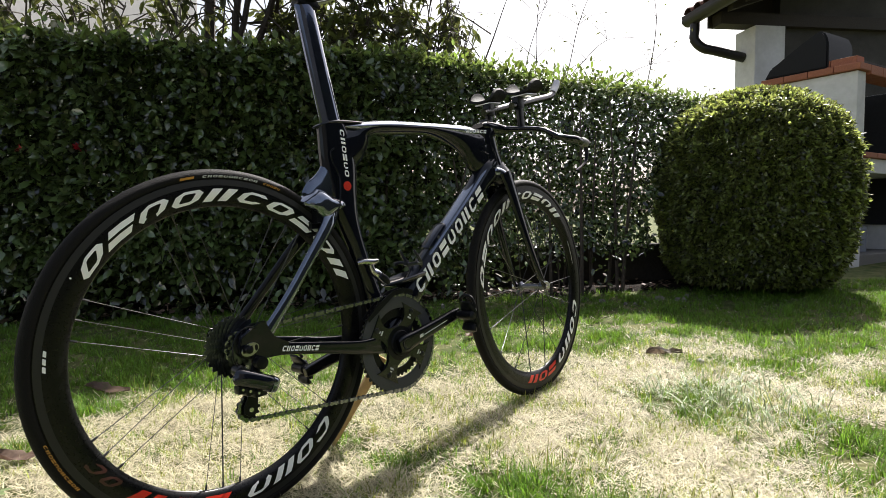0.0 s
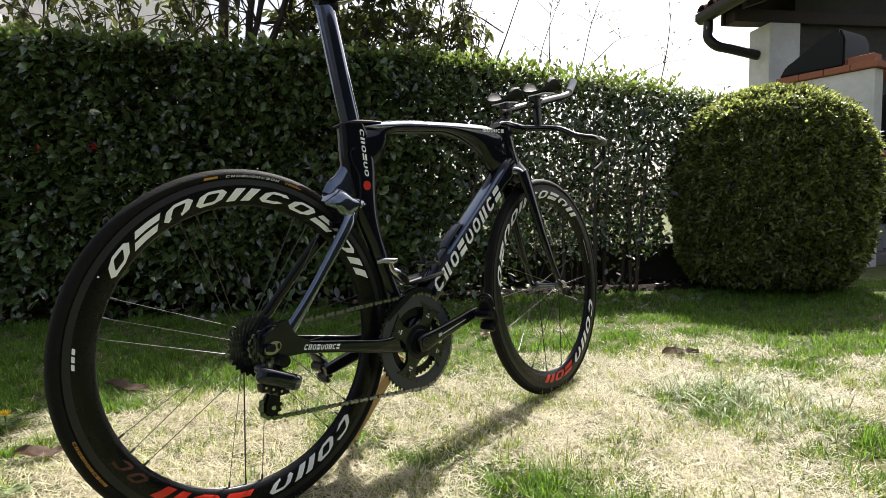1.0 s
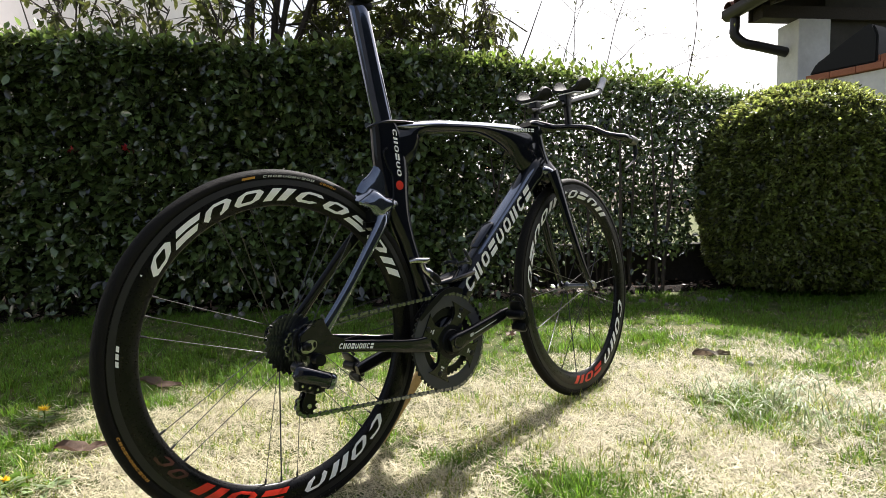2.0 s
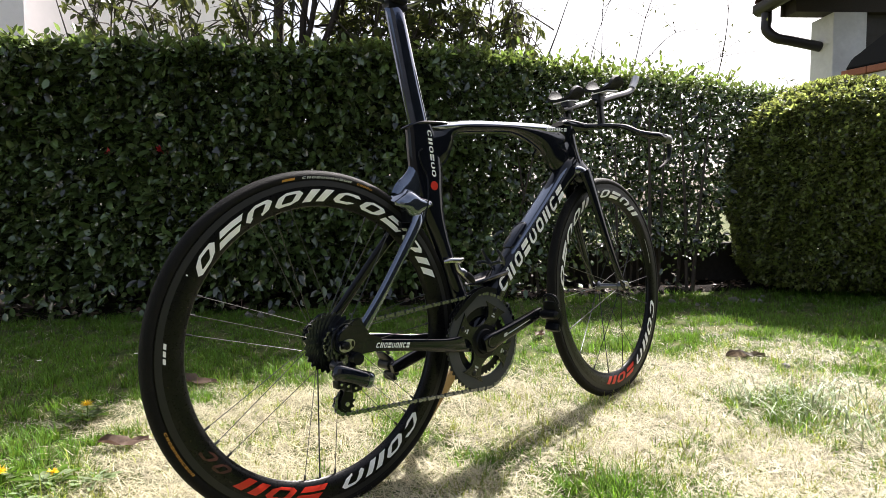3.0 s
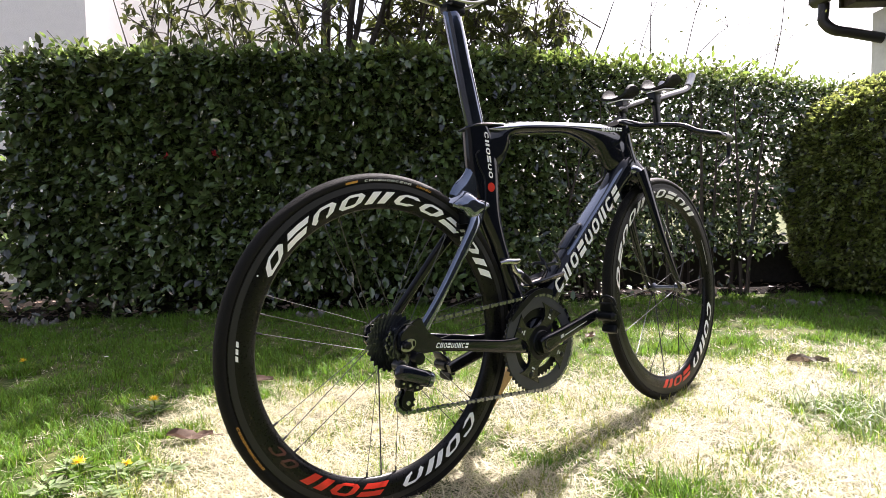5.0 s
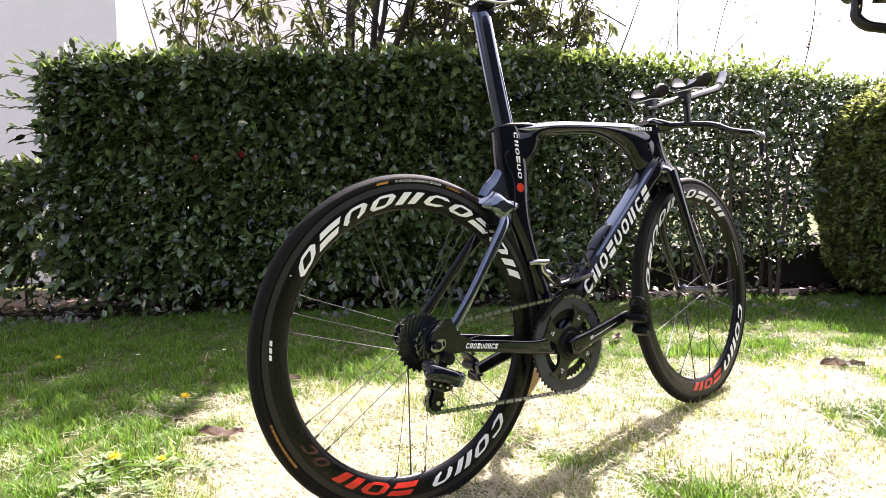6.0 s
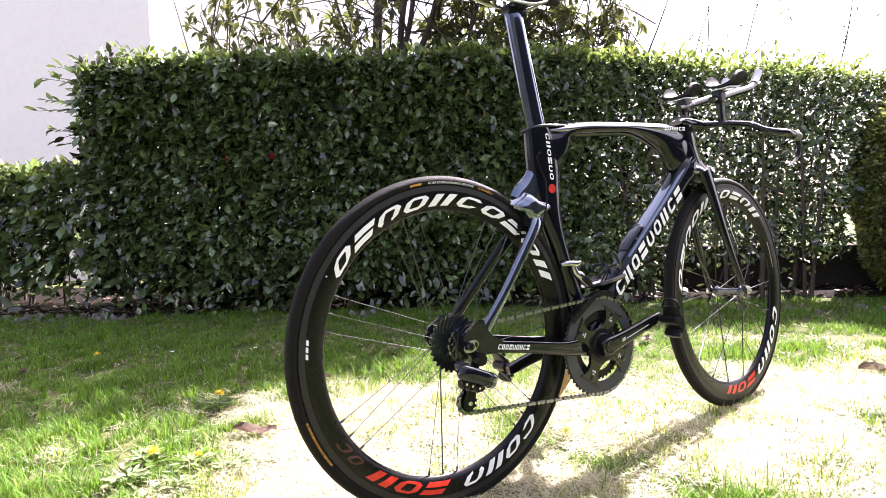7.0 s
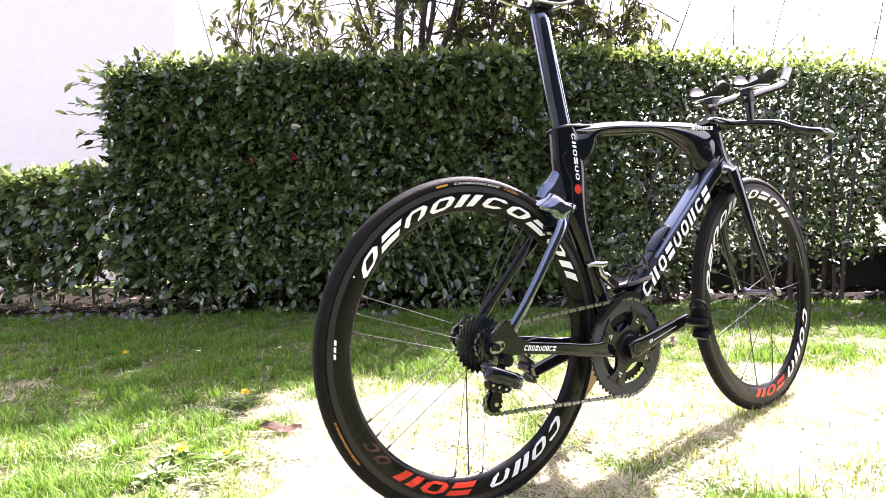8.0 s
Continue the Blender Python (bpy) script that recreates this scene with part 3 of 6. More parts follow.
def build_broadleaf_tree():
    rng = np.random.default_rng(51)
    bm, leaves = bmesh.new(), []
    for u, v, r, lean, top in ((-1.0, 4.6, 0.062, 0.01, 3.0), (-0.99, 4.62, 0.042, 0.13, 2.9), (-1.05, 4.58, 0.036, 0.26, 2.8),
                               (-1.10, 4.66, 0.040, 0.42, 2.9), (-0.95, 4.7, 0.028, 0.33, 2.6), (-0.98, 4.66, 0.020, -0.22, 2.7), (-0.9, 4.6, 0.018, 0.52, 2.5)):
        pts = []
        for k in np.linspace(0, 1, 8):
            pts.append((*G(u + lean * k * top * 0.6 + rng.normal(0, 0.03), v + rng.normal(0, 0.03), top * k - 0.02), r * (1 - 0.55 * k)))
        pipe(bm, pts, r, 8, 3, (0.31, 0.9, 0.2))
        for _ in range(15):
            k = rng.uniform(0.62, 1.0)
            i = min(7, int(k * 7))
            q = Vector(pts[i][:3])
            tip = q + Vector(rng.normal(0, 0.42, 3)) + Vector((0, 0, 0.22))
            if tip.z > 1.75:
                spray(bm, leaves, rng, q, tip, 9, 0.105)
    # main crown, above the stems
    for u1, v1, z1 in ((0.4, 4.5, 3.2), (0.8, 4.45, 3.4), (0.3, 4.4, 3.7), (-0.4, 4.6, 3.5), (-0.2, 4.4, 3.4), (0.6, 4.5, 3.1), (0.0, 4.5, 3.0)):
        a, b = G(-0.85 + rng.normal(0, 0.08), 4.64, 2.25), G(u1, v1, z1)
        m = (a + b) / 2 + Vector((0, 0, 0.2))
        pipe(bm, [(*a, 0.026), (*m, 0.018), (*b, 0.007)], 0.02, 7, 5, (0.31, 0.9, 0.2))
    for _ in range(620):
        z = rng.uniform(2.5, 4.25)
        u = rng.uniform(-0.75, 1.12)
        if z > 4.2 - 0.6 * max(0.0, u - 0.55) - 0.12 * max(0.0, 0.2 - u):
            continue
        if value_noise(np.array([u * 2.4]), np.array([z * 2.4]), 5)[0] * 0.65 + value_noise(np.array([u * 6.0]), np.array([z * 6.0]), 6)[0] * 0.35 < 0.29:
            continue
        tip = G(u, rng.uniform(4.3, 4.9), z)
        spray(bm, leaves, rng, tip + Vector((rng.uniform(-0.3, 0.3), rng.uniform(-0.2, 0.2), rng.uniform(-0.32, -0.12))), tip, 12, 0.105)
    tree = part("broadleaf_tree", bm, BARK)
    tagged(tree, "evergreen multi-stemmed tree with dark trunks and long leaves", "tree")
    foliage("leaves", leaves, LEAF_TREE, tree, rng, 0.36)


def build_shrub(name, seed, feet, count, u_range, z_range, v_range, per, size, narrow, label, edge):
    """Several stems with leafy sprays that fill a loose band above the hedge; edge thins the right-hand top."""
    rng = np.random.default_rng(seed)
    bm, leaves = bmesh.new(), []
    for u, v in feet:
        pts = [(*G(u + rng.normal(0, 0.03), v, h), 0.016 * (1 - 0.4 * h)) for h in (-0.02, 0.4, 0.8, 1.25)]
        pipe(bm, pts, 0.012, 6, 2, (0.31, 0.9, 0.2))
    limbs = []
    for u, v in feet:
        for _ in range(5):
            a = G(u, v, 0.95)
            b = G(u + rng.normal(0, 0.36), rng.uniform(*v_range), rng.uniform(z_range[0] + 0.15, z_range[1]))
            m = (a + b) / 2 + Vector(rng.normal(0, 0.07, 3))
            pipe(bm, [(*a, 0.011), (*m, 0.008), (*b, 0.003)], 0.008, 5, 4, (0.31, 0.9, 0.2))
            limbs.append((a, m, b))
    made = 0
    while made < count:
        a, m, b = limbs[int(rng.integers(len(limbs)))]
        k = rng.uniform(0.3, 1.0)
        q = a * (1 - k) ** 2 + m * 2 * k * (1 - k) + b * k * k
        tip = q + Vector(rng.normal(0, 0.2, 3)) + Vector((0, 0, 0.05))
        d = GARDEN.inverted() @ tip
        if not (u_range[0] < d.x < u_range[1] and z_range[0] < d.z < z_range[1] + 0.2):
            continue
        made += 1
        if rng.random() < edge * (d.x - u_range[0]) / (u_range[1] - u_range[0]) * (d.z - z_range[0]) / (z_range[1] - z_range[0]):
            continue
        spray(bm, leaves, rng, q, tip, per, size)
    shrub = part(name, bm, BARK)
    tagged(shrub, label, "shrub")
    foliage("leaves", leaves, LEAF_TREE, shrub, rng, narrow)


build_broadleaf_tree()
build_shrub("broadleaf_shrub", 53, [(-0.5, 4.7), (-0.25, 4.65), (0.0, 4.7), (0.25, 4.65), (0.5, 4.7), (0.68, 4.65)], 370, (-0.75, 0.92), (1.55, 2.75), (4.4, 5.0), 17, 0.085, 0.36,
            "dense evergreen shrub with yellowish leaves behind the hedge", 0.9)
build_shrub("leafy_shrub", 52, [(-2.2, 4.4), (-1.9, 4.45), (-1.6, 4.4), (-1.3, 4.45)], 105, (-2.45, -0.9), (1.55, 2.5), (4.2, 4.7), 15, 0.068, 0.42,
            "loose green shrub rising above the hedge by the wall", 0.2)


def build_bare_shrub():
    rng = np.random.default_rng(61)
    bm, tips = bmesh.new(), []
    for u, v, lean_u, h in ((1.1, 4.35, -0.35, 2.5), (1.2, 4.4, 0.25, 2.4), (1.35, 4.4, 0.12, 2.7), (1.55, 4.45, -0.75, 2.1), (1.35, 4.4, 0.6, 2.5),
                            (1.5, 4.4, 0.32, 2.6), (1.3, 4.5, -0.55, 2.2), (2.3, 4.5, 0.12, 2.7), (1.6, 4.5, 0.75, 2.3), (1.0, 4.45, -0.2, 2.3),
                            (1.9, 4.5, -1.0, 1.95), (2.1, 4.45, -0.9, 1.85), (1.5, 4.45, 0.85, 1.9), (2.9, 4.5, 0.5, 1.9), (2.5, 4.45, 0.6, 1.85)):
        pts = []
        for i in range(8):
            k = i / 7
            arch = 1.0 if abs(lean_u) < 0.5 else 1 - 0.25 * k ** 3
            pts.append((*G(u + 1.5 * lean_u * k ** 2.0 + rng.normal(0, 0.02), v + rng.normal(0, 0.03), h * (k ** 0.85) * arch), 0.006 * (1 - k) + 0.0016))
        pipe(bm, pts, 0.004, 5, 3, (0.3, 1, 0.1))
        for _ in range(6):
            k = rng.uniform(0.55, 0.98)
            q = Vector(pts[int(k * 7)][:3])
            e = Vector((rng.normal(0, 0.4), rng.normal(0, 0.3), rng.uniform(0.1, 0.5)))
            pipe(bm, [(*q, 0.0024), (*(q + e * 0.3 + Vector((0, 0, 0.03))), 0.0018), (*(q + e * 0.62), 0.0011)], 0.002, 4, 2, (0.3, 1, 0.1))
            tips += [tuple(q + e * s) for s in (0.2, 0.4, 0.6)]
    shrub = part("bare_shrub", bm, TWIG)
    tagged(shrub, "bare arching twigs with a few small buds against the sky", "shrub")
    t = np.array(tips)
    n = len(t)
    me = leaf_mesh("buds", t, rng.normal(0, 1, (n, 3)), np.array([[0, 0, 1.0]]) + rng.normal(0, 0.5, (n, 3)), 0.025 + 0.03 * rng.random(n), 0.013 + 0 * t[:, 0])
    tagged(link_mesh("buds", me, LEAF_TREE, shrub, smooth=False), kind="stuff")


build_bare_shrub()


# ---- house wall behind the hedge ----
def garden_box(bm, u0, u1, v0, v1, z0, z1, bevel=0.0):
    return box(bm, u0, u1, v0, v1, z0, z1, bevel, GARDEN)


def wall_slab(name, mat, start, heading, length, thick, top, label):
    """An upright wall from a garden place along a heading (degrees from u), thick to its left."""
    bm = bmesh.new()
    box(bm, 0, length, 0, thick, -0.3, top, 0.01, GARDEN @ pose(start[0], start[1], 0, 0, 0, heading))
    tagged(part(name, bm, mat, smooth=False), label, "wall", kind="structure")


def build_house():
    wall_slab("house_wall", PLASTER, (-4.93, 4.72), 42.5, 1.71, 0.3, 6.0, "lilac-white plastered house wall behind the hedge")
    wall_slab("house_wing_wall", PLASTER_WING, (-3.95, 6.12), 55.0, 3.15, 0.3, 6.0, "white plastered house wall set back behind the tree")
    wall_slab("far_house_wall", PLASTER_BRIGHT, (-9.5, 4.6), 56.0, 5.5, 0.3, 6.0, "bright white house wall at the garden's edge")
    # unseen added walls: dark ones cut sky light and reflections, white one bounces sun
    wall_slab("light_block_wall", WALL_DARK, (1.4, -6.5), 180, 9.4, 0.3, 1.3, "unseen low dark wall added to shape reflections")
    wall_slab("light_block_wall_tall", WALL_DARK, (8.0, -6.5), 180, 6.597, 0.3, 5.0, "tall unseen dark wall added to cut sky light and reflections")
    wall_slab("bounce_wall_side", PLASTER_BRIGHT, (-8.0, -6.5), 90, 10.4, 0.3, 2.2, "unseen white side wall added to bounce sunlight")
    wall_slab("light_block_wall_far_side", WALL_DARK, (8.0, -6.5), 90, 9.8, 0.3, 4.6, "unseen dark side wall added to darken reflections")
    # left part is an added, unseen stretch that keeps the hedge foot dark
    bm = bmesh.new()
    garden_box(bm, -2.35, 3.3, 3.98, 4.16, -0.2, 0.36, 0.01)
    tagged(part("low_wall", bm, DARK_CONCRETE, smooth=False), "low concrete kerb wall behind the hedge, shade in its dark colour, left stretch added", "wall", kind="structure")


build_house()


# ---- garden grill house ----
GRILL = GARDEN @ pose(4.22, 4.45, 0.08, 0, 0, 24)


def build_grill():
    root = new("garden_grill")
    tagged(root, "white plastered garden grill with terracotta ledges and dark openings", "barbecue")

    def block(name, mat, *a, label="", bevel=0.006):
        bm = bmesh.new()
        box(bm, *a, bevel, GRILL)
        return part(name, bm, mat, root, label, smooth=False)
    block("side_wall", PLASTER_GRILL, 0, 0.14, 0, 0.78, -0.2, 1.685)
    block("far_side_wall", PLASTER_GRILL, 1.35, 1.49, 0, 0.78, -0.2, 1.685)
    block("back_wall", PLASTER_SHADED, 0.143, 1.347, 0.66, 0.78, -0.2, 1.685)
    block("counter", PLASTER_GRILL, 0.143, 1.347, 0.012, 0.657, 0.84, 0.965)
    # black linings give the hearth and store openings their shade
    block("hearth_lining", OPENING_SHADE, 0.143, 1.347, 0.63, 0.657, 1.02, 1.68, label="black hearth back with the opening's shade in its colour")
    block("store_back", OPENING_SHADE, 0.143, 1.347, 0.61, 0.657, 0.30, 0.835, label="dark store back with the opening's shade in its colour")
    block("hearth_side", OPENING_SHADE, 1.325, 1.347, 0.02, 0.627, 1.02, 1.68, label="black hearth side with the opening's shade in its colour")
    block("store_side", OPENING_SHADE, 1.325, 1.347, 0.02, 0.607, 0.37, 0.835, label="dark store side with the opening's shade in its colour")
    block("store_base", STONE, 0.143, 1.347, 0.03, 0.60, -0.2, 0.12, label="pale stone store floor")
    block("store_box", BLUE_GREY, 0.20, 0.75, 0.20, 0.58, 0.122, 0.36, label="blue-grey box stored under the counter")
    for i in range(4):
        block("ledge_brick", TERRACOTTA, -0.035, 0.16, -0.03 + i * 0.21, 0.174 + i * 0.21, 1.69, 1.745)
    for i in range(6):
        block("ledge_brick", TERRACOTTA, 0.164 + i * 0.22, 0.378 + i * 0.22, -0.03, 0.16, 1.665, 1.745)
    for i in range(2):
        block("upper_brick", TERRACOTTA, 0.02, 0.15, 0.02 + i * 0.21, 0.224 + i * 0.21, 1.749, 1.815)
    for i in range(4):
        block("upper_stone", PLASTER_SHADED, 0.154 + i * 0.3, 0.448 + i * 0.3, 0.04, 0.2, 1.749, 1.80)
    for i in range(5):
        block("counter_tile", TERRACOTTA, 0.145 + i * 0.24, 0.379 + i * 0.24, -0.012, 0.30, 0.969, 1.015)
    bm = bmesh.new()
    pts = [(0.24, 0.0), (0.24, 0.24), (0.28, 0.33), (0.34, 0.34), (0.46, 0.24), (0.62, 0.16), (0.74, 0.10), (0.80, 0.0)]
    rows = [[bm.verts.new(GRILL @ Vector((x, y, 1.75 + z))) for y, z in pts] for x in (0.0, 0.45)]
    bm.faces.new(rows[0])
    bm.faces.new(rows[1][::-1])
    k = len(pts)
    for i in range(k):
        bm.faces.new((rows[0][i], rows[1][i], rows[1][(i + 1) % k], rows[0][(i + 1) % k]))
    bmesh.ops.bevel(bm, geom=bm.edges[:], offset=0.015, segments=2, affect="EDGES")
    part("cover", bm, TARP, root, "black sloping cover on the ledge")


def sloped(bm, u0, u1, v0, v1, low0, low1, top0, top1):
    """A slab whose underside and top each run from one height at u0 to another at u1."""
    q = [(u0, low0), (u1, low1), (u1, top1), (u0, top0)]
    a = [bm.verts.new(GARDEN @ Vector((u, v0, z))) for u, z in q]
    b = [bm.verts.new(GARDEN @ Vector((u, v1, z))) for u, z in q]
    bm.faces.new(a)
    bm.faces.new(b[::-1])
    for i in range(4):
        bm.faces.new((a[i], b[i], b[(i + 1) % 4], a[(i + 1) % 4]))


ROOF_RISE = 0.34


def roof_z(u):
    return 2.84 + ROOF_RISE * (u - 3.92)


def build_grill_roof():
    bm = bmesh.new()
    box(bm, 4.526, 4.90, 6.2, 6.56, 0.0, 2.70, 0.012, GARDEN)
    tagged(part("pillar", bm, PLASTER_GRILL, smooth=False), "square white plastered pillar carrying the grill roof", "pillar", kind="structure")
    bm = bmesh.new()
    # the roof's shade on this wall is put into its colour
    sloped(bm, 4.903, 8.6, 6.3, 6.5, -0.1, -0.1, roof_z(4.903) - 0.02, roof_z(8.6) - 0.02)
    tagged(part("grill_rear_wall", bm, PLASTER_SHADED, smooth=False), "plastered wall behind the grill with roof shade in its dark grey", "wall", kind="structure")
    root = new("grill_roof")
    tagged(root, "dark timber roof with gutter and clay tiles over the grill", "roof")
    bm = bmesh.new()
    sloped(bm, 3.95, 8.7, 5.6, 6.75, roof_z(3.95), roof_z(8.7), roof_z(3.95) + 0.09, roof_z(8.7) + 0.09)
    part("deck", bm, DARK_WOOD, root, smooth=False)
    for v in (5.65, 5.95):
        bm = bmesh.new()
        sloped(bm, 4.05, 8.5, v - 0.05, v + 0.05, roof_z(4.05) - 0.13, roof_z(8.5) - 0.13, roof_z(4.05) - 0.004, roof_z(8.5) - 0.004)
        part("rafter", bm, DARK_WOOD, root, smooth=False)
    bm = bmesh.new()
    sloped(bm, 4.12, 8.5, 6.22, 6.40, 2.705, 2.705, 2.84, 2.84)
    part("beam", bm, DARK_WOOD, root, smooth=False)
    bm = bmesh.new()
    sloped(bm, 4.10, 4.90, 6.42, 6.46, 2.72, 2.72, roof_z(4.10) - 0.006, roof_z(4.90) - 0.006)
    part("gable_board", bm, DARK_WOOD, root, smooth=False)
    # half-round gutter along the eave
    bm = bmesh.new()
    prof = [(math.cos(t) * 0.075, math.sin(t) * 0.075) for t in np.linspace(math.pi, 2 * math.pi, 10)]
    prof += [(x * 0.93, z * 0.93) for x, z in prof[::-1]]
    ends = []
    for v in (5.58, 6.62):
        ends.append([bm.verts.new(GARDEN @ Vector((3.95 + x, v, 2.85 + z))) for x, z in prof])
    for i in range(len(prof)):
        bm.faces.new((ends[0][i], ends[0][(i + 1) % len(prof)], ends[1][(i + 1) % len(prof)], ends[1][i]))
    bm.faces.new(ends[0]); bm.faces.new(ends[1][::-1])
    part("gutter", bm, GUTTER_METAL, root, "dark brown metal gutter")
    bm = bmesh.new()
    pts = [(3.97, 6.50, 2.80), (3.97, 6.50, 2.70), (3.97, 6.50, 2.60), (4.05, 6.46, 2.50), (4.20, 6.44, 2.465), (4.53, 6.40, 2.385)]
    pipe(bm, [(*(GARDEN @ Vector(q)), 0.055) for q in pts], 0.05, 12, 4, (0.2, 0.3, 1))
    part("downpipe", bm, GUTTER_METAL, root, "dark brown bent downpipe")
    for i in range(6):
        v = 5.67 + i * 0.195
        bm = bmesh.new()
        rows = []
        for s, r in ((0.0, 0.085), (1.0, 0.075)):
            c = Vector((3.96 + s * 0.6, v, roof_z(3.96 + s * 0.6) + 0.10))
            ring = [(c.x, c.y + r * math.cos(t), c.z + r * 0.75 * math.sin(t)) for t in np.linspace(0, math.pi, 9)]
            ring += [(c.x, c.y + (r - 0.016) * math.cos(t), c.z + (r - 0.016) * 0.75 * math.sin(t)) for t in np.linspace(math.pi, 0, 9)]
            rows.append([bm.verts.new(GARDEN @ Vector(q)) for q in ring])
        m = len(rows[0])
        for j in range(m):
            bm.faces.new((rows[0][j], rows[0][(j + 1) % m], rows[1][(j + 1) % m], rows[1][j]))
        bm.faces.new(rows[0][::-1]); bm.faces.new(rows[1])
        part("roof_tile", bm, ROOF_TILE, root)


build_grill()
build_grill_roof()

# ---- racing bicycle ----
# Own axes: origin at the rear hub, x forward, y to its left, z up; it leans a little and stands nose up.
bicycle = new("bicycle")
bicycle.matrix_world = pose(0, 0, 0.336, 0, -1.12, 0) @ pose(0, 0, 0, -2.94, 0, 0)
tagged(bicycle, "glossy black time-trial racing bicycle with deep carbon wheels on the lawn", "bicycle")
BB = (0.391, -0.062)
WB = 1.004
HEAD = Vector((-math.cos(radians(72.5)), 0, math.sin(radians(72.5))))
HEAD_AT = Vector((WB - 0.041, 0, -0.013))
STEER = Matrix.Translation(HEAD_AT) @ Matrix.Rotation(radians(5.45), 4, HEAD) @ Matrix.Translation(-HEAD_AT)


def rim_side(r):
    """Half width of the rim at a radius."""
    return float(np.interp(r, [0.2655, 0.268, 0.276, 0.290, 0.304, 0.3165], [0.0, 0.0045, 0.0095, 0.0128, 0.0125, 0.0118]))


def stroke_shapes():
    """Plain decal shapes in a unit cell, each a list of four-cornered strokes: rings, open rings, bars and blocks."""
    w, h, c = 0.27, 0.21, 0.24
    outer = [(c, 0), (1 - c, 0), (1, c), (1, 1 - c), (1 - c, 1), (c, 1), (0, 1 - c), (0, c)]
    inner = [(w + 0.06, h), (1 - w - 0.06, h), (1 - w, h + 0.06), (1 - w, 1 - h - 0.06), (1 - w - 0.06, 1 - h), (w + 0.06, 1 - h), (w, 1 - h - 0.06), (w, h + 0.06)]
    ring = [(outer[i], outer[(i + 1) % 8], inner[(i + 1) % 8], inner[i]) for i in range(8)]

    def bar(k0, k1, s0, s1):
        return ((k0, s0), (k1, s0), (k1, s1), (k0, s1))
    return {"ring": ring, "open": ring[:2] + ring[3:], "cup": ring[:4] + ring[5:], "bars": [bar(0, 0.36, 0, 1), bar(0.58, 0.94, 0, 1)],
            "stack": [bar(0, 1, 0.58, 1), bar(0, 1, 0, 0.40)], "block": [bar(0, 1, 0, 1)]}


SHAPES = stroke_shapes()
LONG_ROW = ("ring", "stack", "cup", "ring", "bars", "open", "ring", "stack", "cup", "bars")
SHORT_ROW = ("open", "ring", "bars", "cup")
RED_ROW = ("stack", "ring", "bars")
TUBE_ROW = ("open", "bars", "ring", "stack", "cup", "ring", "bars", "open", "stack")


def stroke_rows(bm, quads, place, fine=(2, 3)):
    """Lays four-cornered strokes of a unit cell on a surface, cut fine enough to follow it."""
    nk, ns = fine
    for c00, c10, c11, c01 in quads:
        grid = []
        for j in range(ns + 1):
            g = j / ns
            row = []
            for i in range(nk + 1):
                f = i / nk
                k = (c00[0] * (1 - f) + c10[0] * f) * (1 - g) + (c01[0] * (1 - f) + c11[0] * f) * g
                q = (c00[1] * (1 - f) + c10[1] * f) * (1 - g) + (c01[1] * (1 - f) + c11[1] * f) * g
                row.append(bm.verts.new(place(k, q)))
            grid.append(row)
        for j in range(ns):
            for i in range(nk):
                bm.faces.new((grid[j][i], grid[j][i + 1], grid[j + 1][i + 1], grid[j + 1][i]))


def arc_blocks(bm, a0, a1, shapes, r0, r1, slant, fill=0.72, side=-1, offset=0.0007, surface=rim_side):
    """Plain slanted shapes in a row along an arc; the first radius is the shapes' foot."""
    step = (a1 - a0) / len(shapes)
    for i, shape in enumerate(shapes):
        s0, s1 = a0 + step * (i + (1 - fill) / 2), a0 + step * (i + (1 + fill) / 2)

        def place(k, q):
            r = r0 + (r1 - r0) * q
            a = radians(s0 + (s1 - s0) * k + slant * (q - 0.5))
            return (r * math.cos(a), side * (surface(r) + offset), r * math.sin(a))
        stroke_rows(bm, SHAPES[shape], place)


def tyre_side(r):
    return math.sqrt(max(0, 0.0125 ** 2 - (r - 0.3235) ** 2))


def toothed(bm, r, teeth, y0, y1, hole):
    pts_o, pts_i = [], []
    for k in range(teeth * 4):
        a = 2 * math.pi * k / (teeth * 4)
        rr = r + (0.0022 if k % 4 in (0, 1) else -0.0026)
        pts_o.append((rr * math.cos(a), rr * math.sin(a)))
        pts_i.append((hole * math.cos(a), hole * math.sin(a)))
    n = len(pts_o)
    rings = [[bm.verts.new((x, y, z)) for x, z in pts] for pts, y in ((pts_o, y0), (pts_o, y1), (pts_i, y1), (pts_i, y0))]
    for a, b in zip(rings, rings[1:] + rings[:1]):
        for k in range(n):
            bm.faces.new((a[k], a[(k + 1) % n], b[(k + 1) % n], b[k]))
    return bm


def spoke_mesh():
    bm = bmesh.new()
    rows = [(0, 0, 0.0, 0.0010, 0.0010), (0, 0, 0.03, 0.0014, 0.0007), (0, 0, 0.95, 0.0014, 0.0007), (0, 0, 0.955, 0.0022, 0.0022), (0, 0, 1.0, 0.0022, 0.0022)]
    sweep(bm, rows, 6, 1, (0, 1, 0))
    me = bpy.data.meshes.new("spoke")
    bm.to_mesh(me)
    bm.free()
    return me


SPOKE_MESH = spoke_mesh()


